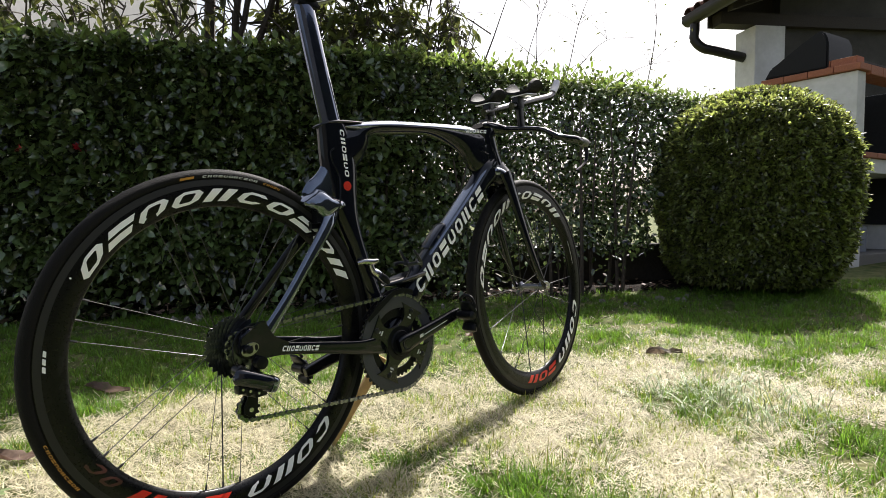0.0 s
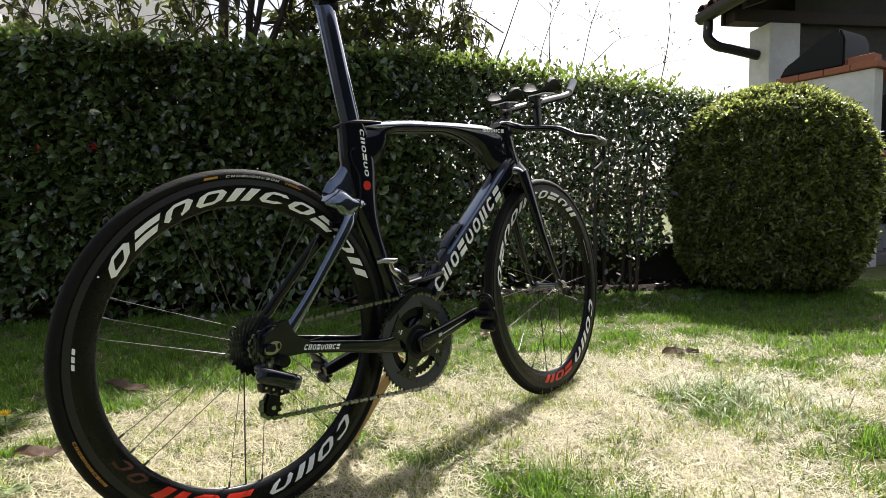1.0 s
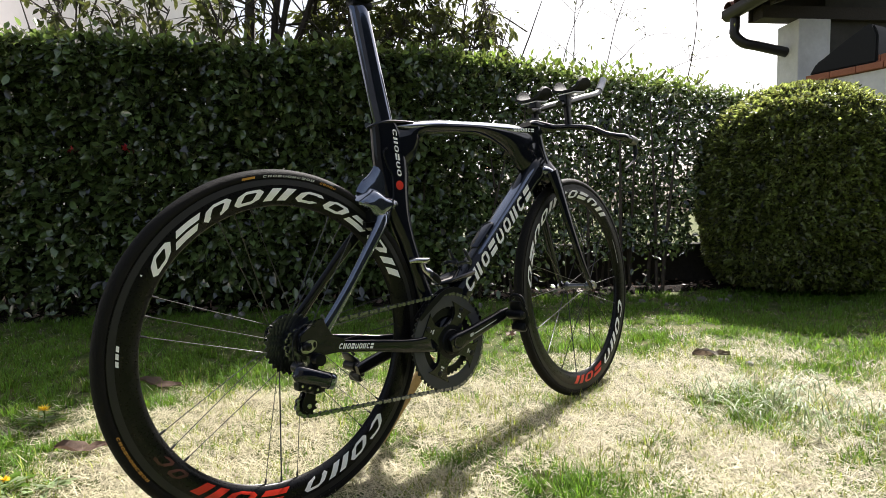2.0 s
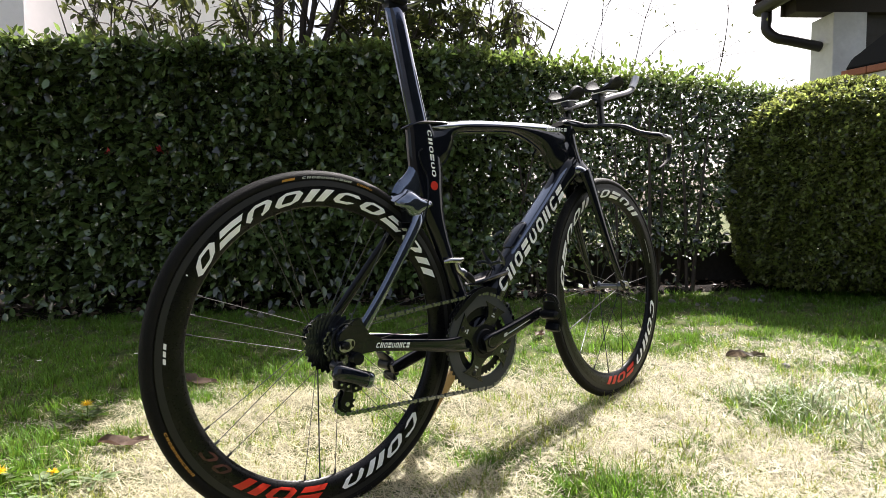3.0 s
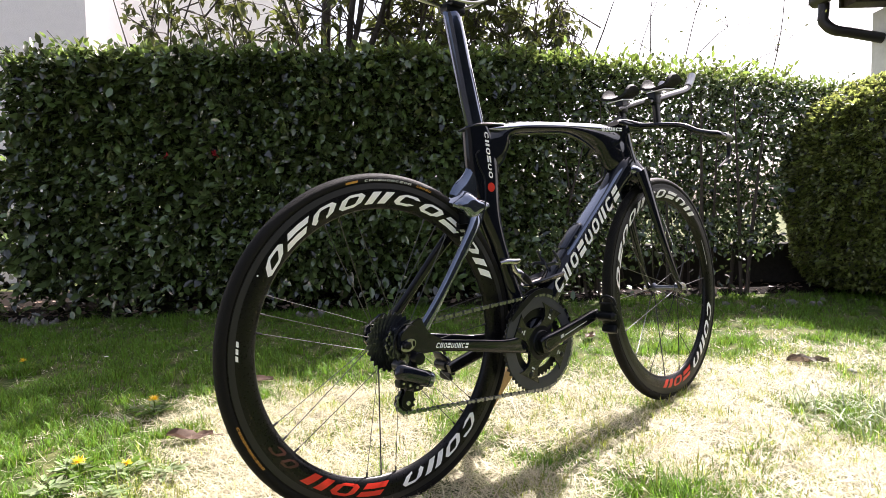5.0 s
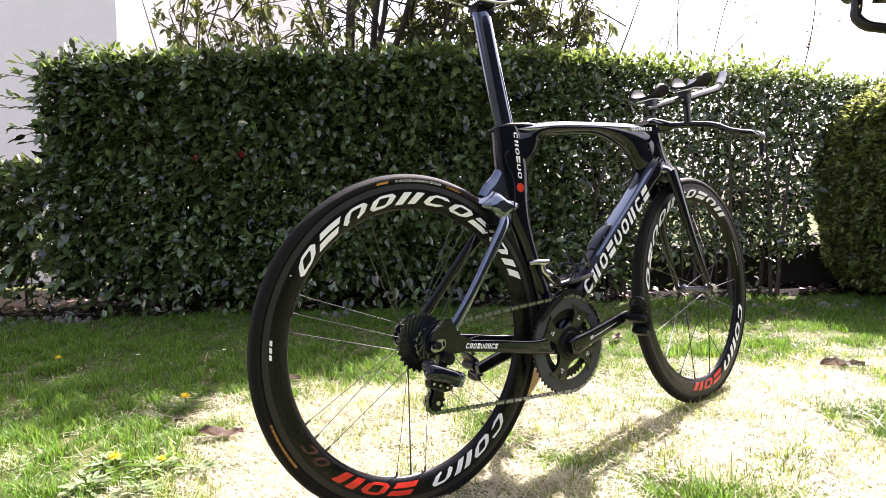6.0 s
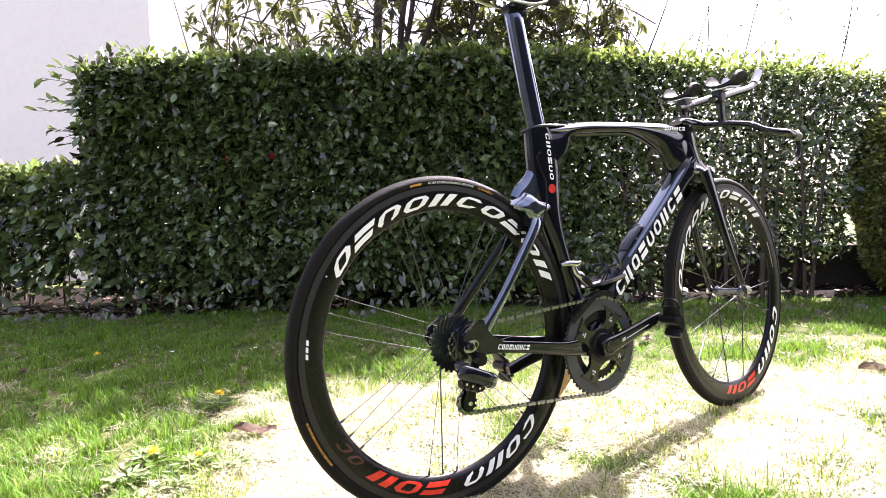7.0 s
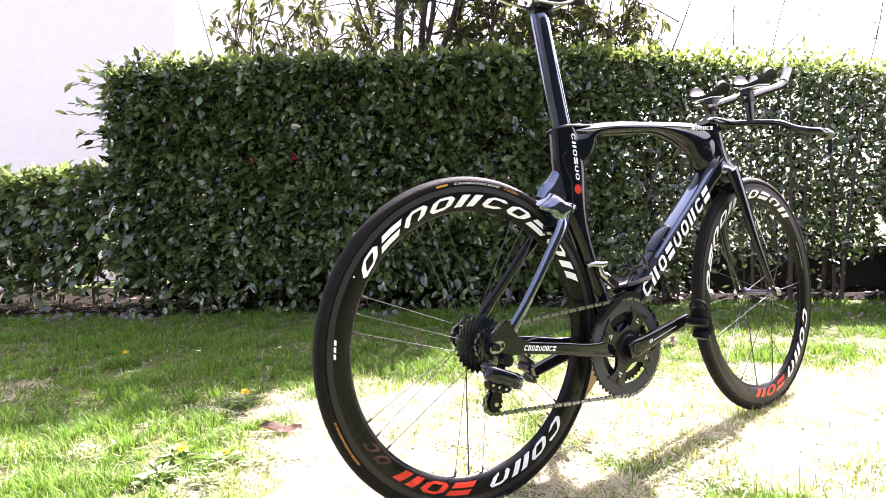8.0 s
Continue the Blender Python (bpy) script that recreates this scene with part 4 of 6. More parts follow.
def add_spoke(parent, hub_angle, hub_r, hub_y, rim_angle, rim_r=0.268):
    a = Vector((hub_r * math.cos(radians(hub_angle)), hub_y, hub_r * math.sin(radians(hub_angle))))
    b = Vector((rim_r * math.cos(radians(rim_angle)), 0, rim_r * math.sin(radians(rim_angle))))
    d = b - a
    m = Matrix.Translation(a) @ d.to_track_quat("Z", "Y").to_matrix().to_4x4() @ Matrix.Diagonal((1, 1, d.length, 1))
    return link_mesh("spoke", SPOKE_MESH, SPOKE, parent, matrix=m)


def build_wheel(name, matrix, label):
    bm = bmesh.new()
    prof = [(r, -rim_side(r)) for r in (0.2655, 0.2665, 0.268, 0.272, 0.276, 0.283, 0.290, 0.297, 0.304, 0.3165)]
    prof += [(0.3140, 0.0)] + [(r, -y) for r, y in prof[:0:-1]]
    lathe(bm, prof, 144, True)
    wheel = part(name, bm, RIM_CARBON, bicycle, label, matrix=matrix)
    bm = bmesh.new()
    lathe(bm, [(0.3235 + 0.0126 * math.cos(t), 0.0126 * math.sin(t)) for t in np.linspace(0, 2 * math.pi, 19)[:-1]], 144, True)
    part("tyre", bm, RUBBER, wheel, "black tubular racing tyre")
    for s in (-1, 1):
        bm = bmesh.new()
        lathe(bm, [(0.3045, s * 0.01255), (0.3155, s * 0.0121), (0.3155, s * 0.0117), (0.3045, s * 0.0121)], 144, True)
        part("brake_track", bm, BRAKE_TRACK, wheel)
    return wheel


rear_wheel = build_wheel("rear_wheel", None, "deep-section black carbon rear wheel with white and red blocks of decal")
front_matrix = STEER @ Matrix.Translation((WB, 0, 0))
front_wheel = build_wheel("front_wheel", front_matrix, "deep-section black carbon front wheel, turned slightly to its left")


def decal(name, mat, parent, *row, label=""):
    bm = bmesh.new()
    arc_blocks(bm, *row)
    return part(name, bm, mat, parent, label)


decal("rim_lettering", WHITE_INK, rear_wheel, 147.5, 19.5, LONG_ROW, 0.2985, 0.2752, 4.5, 0.80, label="long row of white slanted decal shapes")
decal("rim_lettering", WHITE_INK, rear_wheel, -43, -88, SHORT_ROW, 0.2985, 0.2752, 4.5, 0.80, label="short row of white slanted decal shapes")
decal("rim_red_lettering", RED_INK, rear_wheel, -95, -133, RED_ROW, 0.2985, 0.2752, 4.5, 0.82, label="red slanted decal shapes")
decal("rim_dark_lettering", DARK_RED_INK, rear_wheel, -137, -151, ("ring", "open"), 0.296, 0.2765, 4, 0.7, label="faint dark red decal shapes")
decal("rim_small_mark", WHITE_INK, rear_wheel, 170.5, 177.5, ("block",) * 3, 0.2985, 0.3032, -0.4, 0.75, label="small white mark")
decal("rim_dot", WHITE_INK, rear_wheel, 148.9, 148.4, ("block",), 0.2975, 0.3005, 0, 1.0)
for ink, a0, a1, count, label in ((GOLD_INK, -163, -146, 11, "gold marks printed on the tyre"), (GOLD_INK, 104, 98, 1, "gold block printed on the tyre"),
                                  (GOLD_INK, 74, 67, 5, "gold marks printed on the tyre"), (GREY_INK, 96, 76, 11, "pale marks printed on the tyre")):
    shapes = ("block",) if count == 1 else (TUBE_ROW + ("ring", "bars"))[:count]
    decal("tyre_mark", ink, rear_wheel, a0, a1, shapes, 0.3195, 0.3237, -0.3, 0.78, -1, 0.0005, tyre_side, label=label)
decal("rim_lettering", WHITE_INK, front_wheel, 175, 46.5, LONG_ROW, 0.2985, 0.2752, 4.5, 0.80, label="long row of white slanted decal shapes")
decal("rim_lettering", WHITE_INK, front_wheel, -16, -66, SHORT_ROW, 0.2985, 0.2752, 4.5, 0.80, label="short row of white slanted decal shapes")
decal("rim_red_lettering", RED_INK, front_wheel, -69, -106, RED_ROW, 0.2985, 0.2752, 4.5, 0.82, label="red slanted decal shapes")
decal("rim_stripe", GREY_INK, front_wheel, 28, 10, ("block",) * 3, 0.2800, 0.2815, 0, 1.0, label="thin pale stripe")

# rear hub, spokes in threes, cassette
bm = bmesh.new()
lathe(bm, [(0.004, -0.07), (0.009, -0.068), (0.009, -0.058), (0.014, -0.056), (0.014, -0.02), (0.027, -0.019), (0.028, -0.016), (0.017, -0.012), (0.013, 0.0),
           (0.014, 0.022), (0.022, 0.027), (0.022, 0.031), (0.013, 0.035), (0.009, 0.05), (0.009, 0.066), (0.004, 0.07)], 32)
part("hub", bm, ANODISED, rear_wheel, "dark metal rear hub")
for g in range(7):
    c0 = 160.6 - g * 360 / 7
    add_spoke(rear_wheel, c0 - 62, 0.027, -0.017, c0 - 7.2)
    add_spoke(rear_wheel, c0 + 62, 0.027, -0.017, c0 + 7.2)
    add_spoke(rear_wheel, c0, 0.021, 0.029, c0)
for i, teeth in enumerate((28, 25, 23, 21, 19, 17, 16, 15, 14, 13, 12)):
    bm = bmesh.new()
    y = -0.0225 - i * 0.0034
    toothed(bm, 0.00202 * teeth, teeth, y, y - 0.0018, 0.0155)
    part("sprocket", bm, COG, rear_wheel, smooth=False)
# front hub and radial spokes
bm = bmesh.new()
lathe(bm, [(0.004, -0.053), (0.008, -0.052), (0.009, -0.044), (0.014, -0.038), (0.015, -0.034), (0.008, -0.028), (0.0072, 0.0), (0.008, 0.028), (0.015, 0.034),
           (0.014, 0.038), (0.009, 0.044), (0.008, 0.052), (0.004, 0.053)], 32)
part("hub", bm, COG, front_wheel, "dark polished metal front hub")
for k in range(18):
    a = -99.2 + 20 * k
    add_spoke(front_wheel, a, 0.016, -0.036 if k % 2 else 0.036, a)

# frame: seat tube, top tube, down tube and head tube grown into one shell
bm = bmesh.new()
sweep(bm, [(0.268, 0, 0.447, 0.037, 0.0150), (0.279, 0, 0.405, 0.046, 0.0160), (0.2845, 0, 0.35, 0.0485, 0.0165), (0.288, 0, 0.295, 0.041, 0.018), (0.298, 0, 0.235, 0.029, 0.019), (0.311, 0, 0.19, 0.0225, 0.019), (0.321, 0, 0.16, 0.0205, 0.019),
           (0.346, 0, 0.08, 0.022, 0.020), (0.372, 0, 0.0, 0.028, 0.024), (0.383, 0, -0.075, 0.035, 0.032)], 20, 6, power=2.3)
sweep(bm, [(0.285, 0, 0.385, 0.060, 0.0155), (0.322, 0, 0.403, 0.048, 0.0165), (0.343, 0, 0.4185, 0.0335, 0.0175), (0.354, 0, 0.4330, 0.0235, 0.0185), (0.384, 0, 0.4440, 0.0175, 0.020), (0.43, 0, 0.4490, 0.0170, 0.021), (0.50, 0, 0.4530, 0.0160, 0.022),
           (0.577, 0, 0.4555, 0.0168, 0.022), (0.65, 0, 0.4490, 0.0255, 0.021), (0.715, 0, 0.435, 0.042, 0.020), (0.77, 0, 0.410, 0.068, 0.020), (0.80, 0, 0.405, 0.072, 0.018)], 28, 6, power=1.7)
sweep(bm, [(0.832, 0, 0.372, 0.030, 0.026), (0.806, 0, 0.352, 0.036, 0.030), (0.774, 0, 0.325, 0.031, 0.0295), (0.713, 0, 0.266, 0.0265, 0.029), (0.612, 0, 0.175, 0.0265, 0.029), (0.508, 0, 0.077, 0.029, 0.030),
           (0.43, 0, -0.008, 0.035, 0.032), (0.375, 0, -0.075, 0.038, 0.032)], 24, 6, power=2.3)
sweep(bm, [(0.806, 0, 0.476, 0.036, 0.0205), (0.822, 0, 0.425, 0.034, 0.0190), (0.834, 0, 0.388, 0.036, 0.0195), (0.846, 0, 0.352, 0.040, 0.0250)], 20, 5, power=2.3)
frame_shell = part("frame", bm, PAINT, bicycle, "glossy black aerodynamic carbon frame")
bm = bmesh.new()
sweep(bm, [(0.272, 0, 0.368, 0.030, 0.012), (0.262, 0, 0.335, 0.030, 0.0125), (0.246, 0, 0.309, 0.034, 0.013), (0.230, 0, 0.289, 0.040, 0.014), (0.222, 0, 0.274, 0.042, 0.014)], 18, 4, power=2.2)
part("seat_tube_wing", bm, BLUE_SHEEN_PAINT, frame_shell, "glossy wing behind the seat tube with sky sheen in its blue")
# sky sheen put in blue panels on upper faces of down and top tubes
bm = bmesh.new()
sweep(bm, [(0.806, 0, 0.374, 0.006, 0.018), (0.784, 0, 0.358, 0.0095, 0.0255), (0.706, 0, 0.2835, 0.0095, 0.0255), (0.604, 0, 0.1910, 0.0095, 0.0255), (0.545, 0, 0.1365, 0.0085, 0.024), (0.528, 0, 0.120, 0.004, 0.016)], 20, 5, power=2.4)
part("down_tube_sheen", bm, BLUE_SHEEN_PAINT, frame_shell, "glossy upper face of the down tube with sky sheen in its blue")
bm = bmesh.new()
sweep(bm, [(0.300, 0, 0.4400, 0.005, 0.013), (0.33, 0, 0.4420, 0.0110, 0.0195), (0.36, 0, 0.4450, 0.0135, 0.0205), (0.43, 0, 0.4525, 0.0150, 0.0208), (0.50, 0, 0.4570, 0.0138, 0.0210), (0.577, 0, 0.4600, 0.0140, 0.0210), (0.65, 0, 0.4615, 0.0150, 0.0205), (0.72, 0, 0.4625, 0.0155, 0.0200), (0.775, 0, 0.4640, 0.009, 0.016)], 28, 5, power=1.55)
part("top_tube_sheen", bm, BLUE_SHEEN_PAINT, frame_shell, "glossy upper face of the top tube with sky sheen in its blue")
bm = bmesh.new()
lathe(bm, [(0.021, -0.036), (0.023, -0.033), (0.023, 0.033), (0.021, 0.036)], 28)
part("bottom_bracket", bm, PAINT, frame_shell, matrix=Matrix.Translation((BB[0], 0, BB[1])))
for s in (-1, 1):
    bm = bmesh.new()
    sweep(bm, [(0.245, s * 0.012, 0.262, 0.022, 0.010), (0.225, s * 0.030, 0.225, 0.016, 0.008), (0.170, s * 0.045, 0.162, 0.0120, 0.0065),
               (0.105, s * 0.056, 0.086, 0.0105, 0.006), (0.045, s * 0.062, 0.018, 0.013, 0.005), (0.016, s * 0.064, -0.004, 0.015, 0.004)], 14, 6, power=2.4)
    # near stay bluer than the far one: sky sheen in its paint
    part("seat_stay", bm, BLUE_SHEEN_PAINT if s < 0 else PAINT, frame_shell)
    bm = bmesh.new()
    sweep(bm, [(0.365, s * 0.035, -0.058, 0.026, 0.010), (0.28, s * 0.050, -0.051, 0.0155, 0.008), (0.17, s * 0.060, -0.030, 0.0125, 0.007), (0.06, s * 0.064, -0.011, 0.0125, 0.006),
               (-0.002, s * 0.064, 0.0, 0.016, 0.005)], 20, 6, power=5.5)
    part("chain_stay", bm, PAINT, frame_shell)
    bm = bmesh.new()
    plate(bm, [(-0.013, 0.004), (-0.008, 0.022), (0.008, 0.032), (0.026, 0.044), (0.042, 0.046), (0.050, 0.026), (0.058, 0.012), (0.072, 0.004), (0.088, -0.001), (0.088, -0.025), (0.04, -0.024), (-0.006, -0.017), (-0.012, -0.008)], s * 0.0600, s * 0.0708)
    bmesh.ops.bevel(bm, geom=bm.edges[:], offset=0.0015, segments=2, affect="EDGES")
    part("gusset", bm, PAINT, frame_shell)
    bm = bmesh.new()
    plate(bm, [(0.006 + 0.0175 * math.cos(g), -0.0015 + 0.0120 * math.sin(g + 0.25)) for g in np.linspace(0, 2 * math.pi, 25)[:-1]], s * 0.0710, s * 0.0740)
    bmesh.ops.bevel(bm, geom=bm.edges[:], offset=0.0008, segments=2, affect="EDGES")
    part("dropout", bm, STEEL if s < 0 else ANODISED, frame_shell, "bright oval metal dropout plate" if s < 0 else "")
    bm = bmesh.new()
    plate(bm, [(0.0175 + 0.0032 * math.cos(g), 0.0005 + 0.0060 * math.sin(g)) for g in np.linspace(0, 2 * math.pi, 15)[:-1]], s * 0.0735, s * 0.0743)
    plate(bm, [(-0.009, -0.0065), (0.010, -0.0075), (0.010, 0.0055), (-0.009, 0.0050)], s * 0.0735, s * 0.0744)
    part("dropout_slot", bm, BLACK_PLASTIC, frame_shell, "dark slot in the dropout plate", smooth=False)
# skewer
bm = bmesh.new()
lathe(bm, [(0.003, -0.085), (0.0070, -0.083), (0.0080, -0.074), (0.0075, -0.069), (0.0025, -0.0685), (0.0025, 0.0685), (0.008, 0.069), (0.009, 0.078), (0.003, 0.08)], 18)
part("skewer", bm, BLACK_PLASTIC, frame_shell)
# rear brake fairing between the seat tube and the wheel
bm = bmesh.new()
for side in (-1, 1):
    outer = [(0.170, 0.274), (0.186, 0.283), (0.200, 0.290), (0.211, 0.299), (0.226, 0.297), (0.243, 0.286), (0.262, 0.281), (0.278, 0.275), (0.283, 0.267),
             (0.270, 0.258), (0.246, 0.248), (0.232, 0.238), (0.216, 0.235), (0.202, 0.245), (0.188, 0.260), (0.174, 0.266)]
    rings = []
    for y, k in ((0.001, 1.0), (0.014, 1.0), (0.023, 0.95), (0.030, 0.84), (0.0345, 0.62), (0.036, 0.3)):
        rings.append([bm.verts.new((0.229 + (x - 0.229) * k, side * y, 0.266 + (z - 0.266) * k - 0.3 * (y - 0.014))) for x, z in outer])
    for r0, r1 in zip(rings, rings[1:]):
        for k in range(len(outer)):
            bm.faces.new((r0[k], r0[(k + 1) % len(outer)], r1[(k + 1) % len(outer)], r1[k]))
    bm.faces.new(rings[-1])
part("brake_fairing", bm, BLUE_SHEEN_PAINT, frame_shell, "glossy brake fairing with sky sheen in its blue")
bm = bmesh.new()
for s in (-1, 1):
    box(bm, 0.198, 0.214, s * 0.013, s * 0.028, 0.226, 0.252, 0.003)
    box(bm, 0.188, 0.232, s * 0.0135, s * 0.021, 0.214, 0.226, 0.003)
part("brake_block", bm, BLACK_PLASTIC, frame_shell)
bm = bmesh.new()
pipe(bm, [(0.262, -0.019, 0.388), (0.250, -0.021, 0.378), (0.256, -0.022, 0.352), (0.268, -0.024, 0.325), (0.262, -0.031, 0.285), (0.255, -0.034, 0.26), (0.240, -0.034, 0.225), (0.222, -0.034, 0.205), (0.215, -0.026, 0.19)], 0.0019, 6, 5, (0, 1, 0))
part("brake_cable", bm, BLACK_PLASTIC, frame_shell)


# lettering on the tubes as plain slanted blocks
def tube_blocks(bm, p0, p1, shapes, height, y, slant=0.25, fill=0.76):
    d = Vector((p1[0] - p0[0], 0, p1[1] - p0[1]))
    along = d.normalized()
    up = Vector((-d.z, 0, d.x)).normalized()
    step = d / len(shapes)
    for i, shape in enumerate(shapes):
        a = Vector((p0[0], y, p0[1])) + step * (i + (1 - fill) / 2)

        def place(k, q):
            return a + step * fill * k + (up + along * slant) * height * (q - 0.5)
        stroke_rows(bm, SHAPES[shape], place, (1, 1))


bm = bmesh.new()
tube_blocks(bm, (0.474, 0.051), (0.748, 0.300), TUBE_ROW, 0.033, -0.0305)
part("down_tube_lettering", bm, WHITE_INK, frame_shell, "white slanted decal shapes on the down tube", smooth=False)
bm = bmesh.new()
tube_blocks(bm, (0.072, -0.0125), (0.155, -0.0265), TUBE_ROW, 0.0105, -0.0715, 0.25, 0.80)
part("chain_stay_lettering", bm, WHITE_INK, frame_shell, "small white decal shapes on the chain stay", smooth=False)
bm = bmesh.new()
tube_blocks(bm, (0.286, 0.432), (0.294, 0.325), TUBE_ROW[:6], 0.0115, -0.0180, 0.2, 0.82)
part("seat_tube_lettering", bm, WHITE_INK, frame_shell, "white decal shapes down the seat tube", smooth=False)
bm = bmesh.new()
tube_blocks(bm, (0.70, 0.4605), (0.79, 0.4640), TUBE_ROW[3:], 0.0095, -0.0222, 0.2, 0.82)
part("top_tube_lettering", bm, WHITE_INK, frame_shell, "small white decal shapes on the top tube", smooth=False)
bm = bmesh.new()
lathe(bm, [(0.001, 0), (0.0105, 0), (0.0105, -0.001), (0.001, -0.001)], 24)
part("badge", bm, RED_INK, frame_shell, "round red badge", matrix=Matrix.Translation((0.292, -0.0178, 0.306)))
# seatpost and saddle
bm = bmesh.new()
sweep(bm, [(0.271, 0, 0.44, 0.0270, 0.0135), (0.246, 0, 0.56, 0.0260, 0.0135), (0.2225, 0, 0.68, 0.0245, 0.0135), (0.2205, 0, 0.692, 0.022, 0.012)], 28, 5, power=1.9)
seatpost = part("seatpost", bm, POST_PAINT, bicycle, "glossy dark blue aerodynamic seatpost")
bm = bmesh.new()
sweep(bm, [(0.345, 0, 0.4515, 0.0035, 0.0185), (0.31, 0, 0.4505, 0.0045, 0.0175), (0.27, 0, 0.4475, 0.0045, 0.0165), (0.245, 0, 0.4405, 0.004, 0.0125), (0.230, 0, 0.4345, 0.003, 0.007), (0.221, 0, 0.431, 0.0015, 0.002)], 16, 5, (0, 1, 0), 2.6)
part("collar", bm, PAINT, seatpost)
bm = bmesh.new()
box(bm, 0.198, 0.250, -0.013, 0.013, 0.688, 0.704, 0.004)
box(bm, 0.205, 0.243, -0.024, 0.024, 0.700, 0.713, 0.004)
part("clamp", bm, BLACK_PLASTIC, seatpost)
bm = bmesh.new()
rows = []
for k in range(15):
    t = k / 14
    x = 0.085 + 0.27 * t
    w = float(np.interp(t, [0, 0.08, 0.3, 0.55, 0.8, 0.95, 1], [0.045, 0.066, 0.062, 0.032, 0.020, 0.018, 0.010]))
    z = 0.752 + 0.012 * (1 - t) ** 2 - 0.006 * t
    rows.append((x, 0, z, 0.016, w))
sweep(bm, rows, 18, 2, (0, 1, 0), 2.6)
saddle = part("saddle", bm, FOAM, bicycle, "black racing saddle")
for s in (-1, 1):
    bm = bmesh.new()
    pipe(bm, [(0.105, s * 0.035, 0.742), (0.14, s * 0.030, 0.722), (0.18, s * 0.022, 0.712), (0.25, s * 0.022, 0.712), (0.29, s * 0.020, 0.722), (0.325, s * 0.008, 0.740)], 0.0037, 8, 5, (0, 1, 0.1))
    part("rail", bm, STEEL, saddle)

# fork and bars, turned with the front wheel
bm = bmesh.new()
sweep(bm, [(0.843, 0, 0.372, 0.036, 0.022), (0.853, 0, 0.348, 0.042, 0.032), (0.862, 0, 0.334, 0.036, 0.038)], 18, 4, power=2.8)
fork = part("fork", bm, PAINT, bicycle, "glossy black fork crown with slim blades", matrix=STEER)
for s in (-1, 1):
    bm = bmesh.new()
    sweep(bm, [(0.855, s * 0.030, 0.352, 0.030, 0.010), (0.876, s * 0.036, 0.29, 0.024, 0.0085), (0.915, s * 0.042, 0.18, 0.019, 0.0075), (0.960, s * 0.047, 0.075, 0.015, 0.0065),
               (0.992, s * 0.051, 0.012, 0.011, 0.0055), (1.003, s * 0.051, -0.006, 0.008, 0.004)], 14, 6, power=2.2)
    part("blade", bm, PAINT, fork)
    bm = bmesh.new()
    box(bm, 0.872, 0.892, s * 0.015, s * 0.026, 0.292, 0.318, 0.003)
    box(bm, 0.866, 0.888, s * 0.022, s * 0.034, 0.300, 0.345, 0.004)
    part("brake_arm", bm, BLACK_PLASTIC, fork)
bm = bmesh.new()
tube_blocks(bm, (0.908, 0.222), (0.964, 0.128), TUBE_ROW, 0.0036, -0.0545, 0.2, 0.8)
part("blade_lettering", bm, WHITE_INK, fork, "thin line of white decal shapes on the fork blade", smooth=False)
bm = bmesh.new()
sweep(bm, [(0.800, 0, 0.352, 0.006, 0.020), (0.812, 0, 0.352, 0.014, 0.0290), (0.836, 0, 0.350, 0.018, 0.0330), (0.862, 0, 0.338, 0.019, 0.0365), (0.884, 0, 0.318, 0.016, 0.032), (0.892, 0, 0.304, 0.008, 0.022)], 20, 4, power=2.5)
part("brake_cover", bm, BLUE_SHEEN_PAINT, fork, "glossy front brake fairing with sky sheen in its blue")
bm = bmesh.new()
lathe(bm, [(0.002, -0.064), (0.007, -0.063), (0.008, -0.056), (0.0025, -0.0555), (0.0025, 0.0555), (0.008, 0.056), (0.008, 0.066), (0.002, 0.068)], 16)
part("skewer", bm, STEEL, fork, matrix=Matrix.Translation((WB, 0, 0)))
bm = bmesh.new()
sweep(bm, [(WB, -0.060, 0.002, 0.004, 0.003), (WB - 0.010, -0.064, 0.010, 0.005, 0.003), (WB - 0.028, -0.064, 0.016, 0.003, 0.002)], 8, 4)
part("skewer_lever", bm, STEEL, fork)

bm = bmesh.new()
sweep(bm, [(0.775, 0, 0.482, 0.006, 0.019), (0.80, 0, 0.484, 0.013, 0.021), (0.845, 0, 0.482, 0.016, 0.022), (0.905, 0, 0.481, 0.013, 0.026)], 16, 4, power=3.0)
stem = part("stem", bm, PAINT, bicycle, "black stem flush with the top tube", matrix=STEER)
bm = bmesh.new()
box(bm, 0.800, 0.835, -0.012, 0.012, 0.494, 0.503, 0.003)
part("top_cap", bm, ANODISED, stem)


